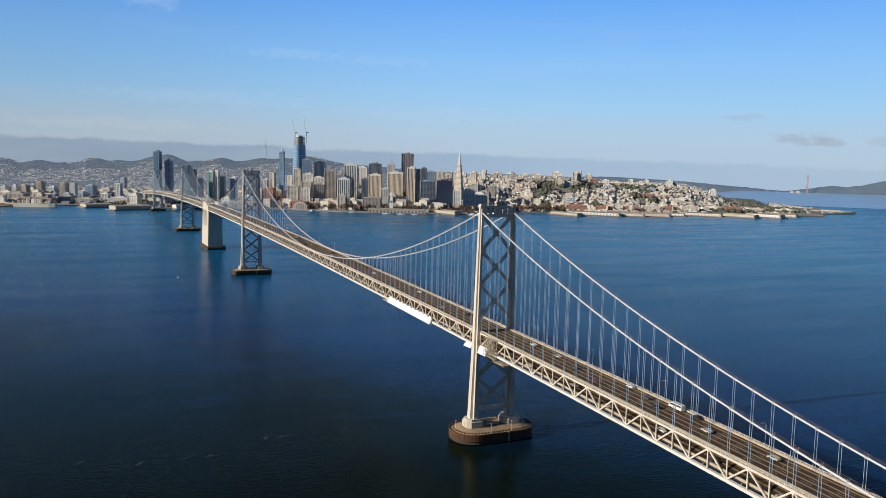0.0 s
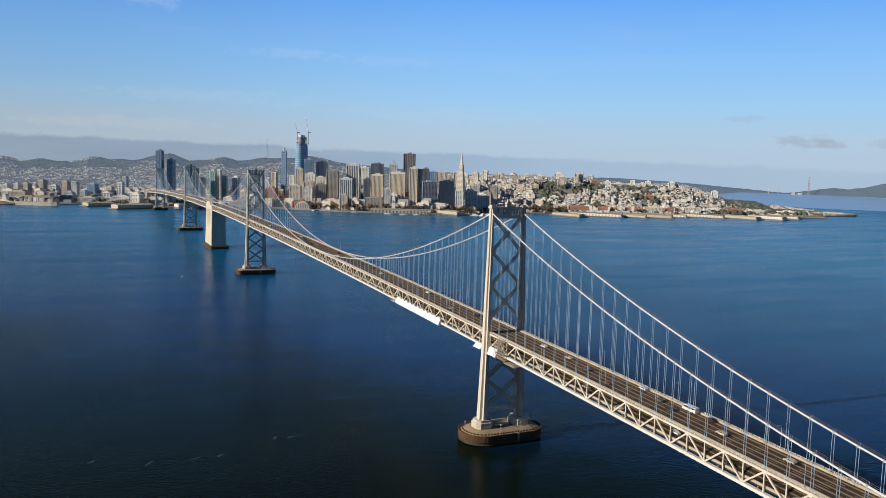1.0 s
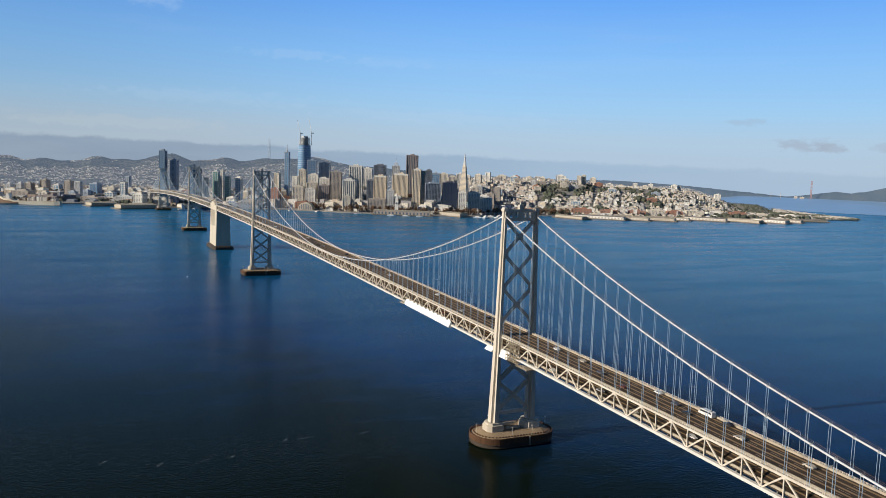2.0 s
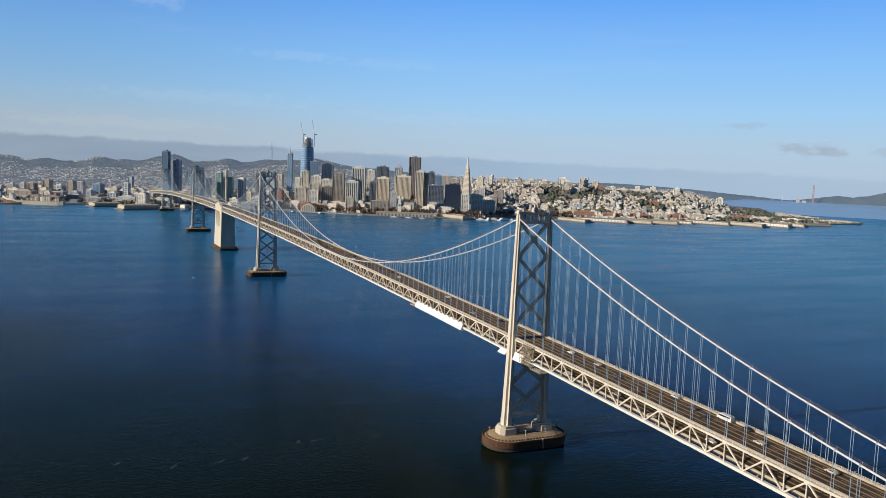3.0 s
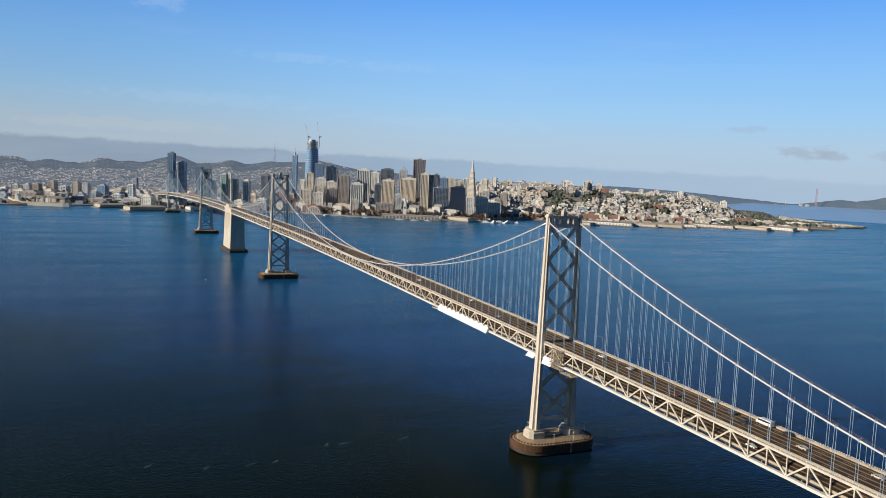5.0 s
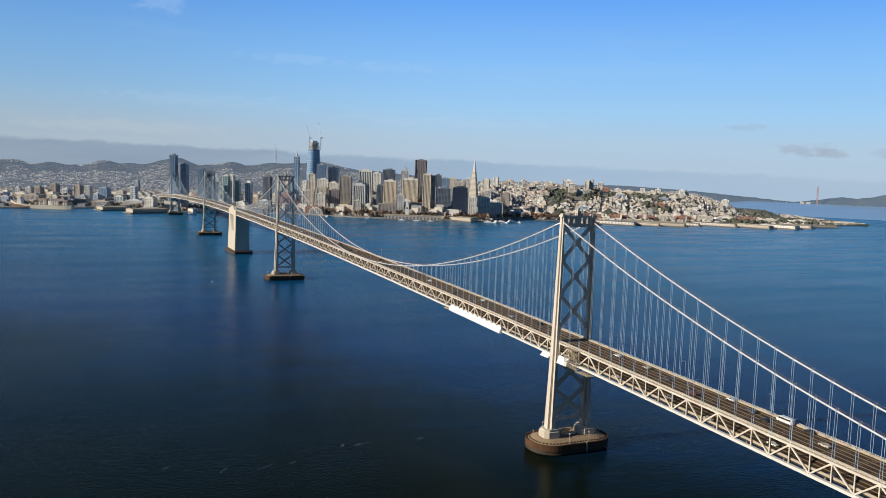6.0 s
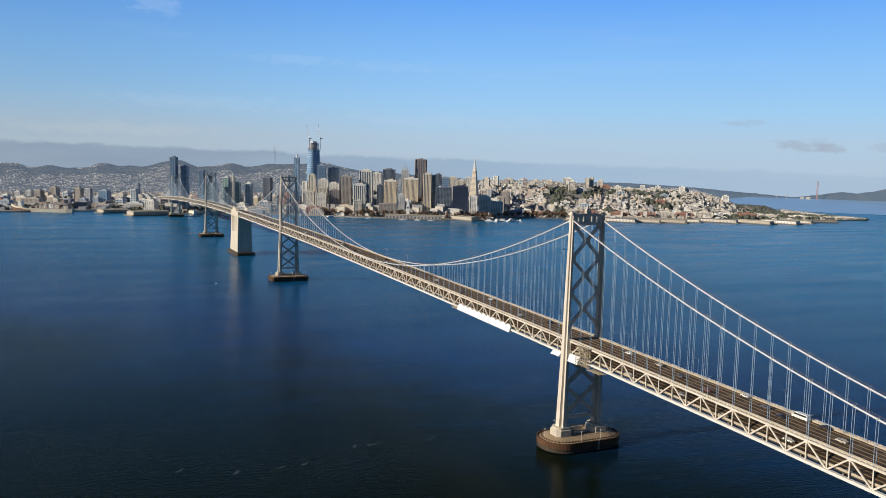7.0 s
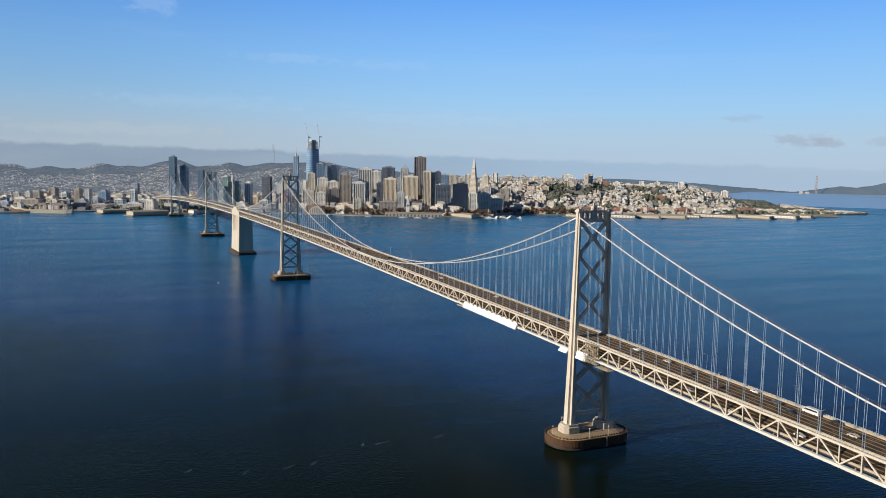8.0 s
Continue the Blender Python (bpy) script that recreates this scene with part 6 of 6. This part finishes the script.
hung_platform(-36, -24.5)


def hung_sheet(y0, y1, z0, z1, x, label):
    t = thing("debris_sheet", label, "tarpaulin", "debris sheets")
    sh = Shape().loft([[(x - 2.2, y, z0), (x, y, z0 - 0.3), (x + 0.2, y, z1), (x - 0.2, y, z1)] for y in steps(y0, y1, 4)])
    part("sheet", sh, TARP, t)


hung_sheet(-14.5, -5, rail_z(0) - 12.0, rail_z(0) - 8.0, -10.9, "white debris sheet hung on the truss beside the tower")
hung_sheet(4.5, 13, rail_z(0) - 11.6, rail_z(0) - 9.6, -10.65, "small white debris sheet under the lower chord")


# ---- lamps on the deck ----
def street_lamp(x, y):
    t = thing("street_lamp", "slim grey street lamp on the bridge railing", "street lamp", "bridge street lamps", m=pose(x, y, rail_z(y) - 0.95))
    s = -1 if x > 0 else 1
    part("pole", Shape().tube([(0, 0, 0), (0, 0, 8.2), (s * 0.4, 0, 8.9), (s * 1.7, 0, 9.2)], 0.11, 6), ROPE, t)
    part("lamp_head", Shape().box(min(s * 1.5, s * 2.5), max(s * 1.5, s * 2.5), -0.2, 0.2, 9.08, 9.28), PAINT_SHADE, t)
    part("foot", Shape().box(-0.25, 0.25, -0.25, 0.25, 0, 0.7), PAINT, t)


for k in range(-5, 13):
    street_lamp(-9.75, 53.5 * k - 3.5 + (3 if k > 0 else 0))
    street_lamp(9.75, 53.5 * k + 24.0)


# ---- traffic ----
def car(paint, label, kind_="saloon"):
    t = thing("car" if kind_ == "saloon" else "van", label, "car" if kind_ == "saloon" else "van", "cars on the bridge")
    if kind_ == "saloon":
        side = [(-2.25, 0.35), (2.2, 0.35), (2.3, 0.65), (2.1, 0.86), (1.15, 0.95), (0.45, 1.42), (-0.95, 1.46), (-1.75, 1.02), (-2.3, 0.95), (-2.32, 0.6)]
        cab = [(1.0, 0.97), (0.42, 1.36), (-0.92, 1.40), (-1.6, 1.02)]
        half, wheels = 0.9, (-1.35, 1.35)
    else:
        side = [(-3.9, 0.42), (3.7, 0.42), (3.9, 0.9), (3.7, 1.25), (3.1, 1.45), (2.6, 2.5), (2.2, 2.65), (-3.85, 2.65), (-3.95, 2.4)]
        cab = [(2.95, 1.5), (2.55, 2.25), (-3.5, 2.25), (-3.5, 1.6)]
        half, wheels = 1.05, (-2.4, 2.6)
    part("body", Shape().loft([[(x, half * k, z) for x, z in side][::1] for k in (1, -1)]), paint, t)
    part("glazing", Shape().loft([[(x, half + 0.015, z) for x, z in cab[::-1]], [(x, -half - 0.015, z) for x, z in cab[::-1]]]), CARGLASS, t)
    for x in wheels:
        for s in (-1, 1):
            part("wheel", Shape().tube([(x, s * half - s * 0.18, 0.33), (x, s * half + s * 0.03, 0.33)], 0.33, 10), RUBBER, t)
    for s in (-1, 1):
        part("headlight", Shape().box(side[2][0] - 0.05, side[2][0] + 0.02, s * half * 0.7 - 0.16, s * half * 0.7 + 0.16, 0.62, 0.76), TARP, t)
    t.matrix_world = pose(0, 0, -60)
    return t


LANES = (-7.1, -3.55, 0.0, 3.55, 7.1)
fleet = ((0, "white saloon car on the upper roadway"), (1, "black saloon car on the upper roadway"), (2, "silver grey car on the upper roadway"),
         (3, "dark grey car on the upper roadway"), (4, "tan car on the upper roadway"), (5, "dark red car on the upper roadway"))
models = [car(CAR_PAINTS[i], lab) for i, lab in fleet]
white_van = car(CAR_PAINTS[0], "long white shuttle van with a row of dark windows", "van")
used = set()


def park(model, lane, y, below=False):
    """Stand a vehicle on its lane, headed for the city above and for the island below."""
    slope = math.degrees(math.atan2(rail_z(y + 2) - rail_z(y - 2), 4))
    way = -1 if below else 1
    m = Matrix.Translation((LANES[lane], y, rail_z(y) - (7.69 if below else 0.97))) @ Matrix.Rotation(radians(90 * way), 4, "Z") @ Matrix.Rotation(radians(-slope * way), 4, "Y")
    if model.name in used:
        copy_thing(model, m)
    else:
        used.add(model.name)
        model.matrix_world = m


for k, lane, y in ((0, 3, -38), (3, 2, -82), (0, 4, -116), (3, 3, -131), (4, 2, -171), (1, 2, -142), (4, 3, -200), (1, 3, 40), (2, 1, 64), (0, 3, 118), (3, 1, 150),
                   (0, 2, 205), (5, 3, 232), (3, 2, 250), (0, 1, 312), (1, 3, 330), (2, 2, 395), (1, 1, 402), (0, 3, 470), (3, 2, 545), (0, 1, 600), (4, 3, -62), (5, 1, -104), (1, 4, -158)):
    park(models[k], lane, y)
park(white_van, 4, -146)
for k, lane, y in ((0, 0, -52), (2, 1, -88), (4, 0, -118), (0, 1, -150), (3, 0, -182), (2, 0, -214), (0, 0, 34), (5, 1, 90)):
    park(models[k], lane, y, True)
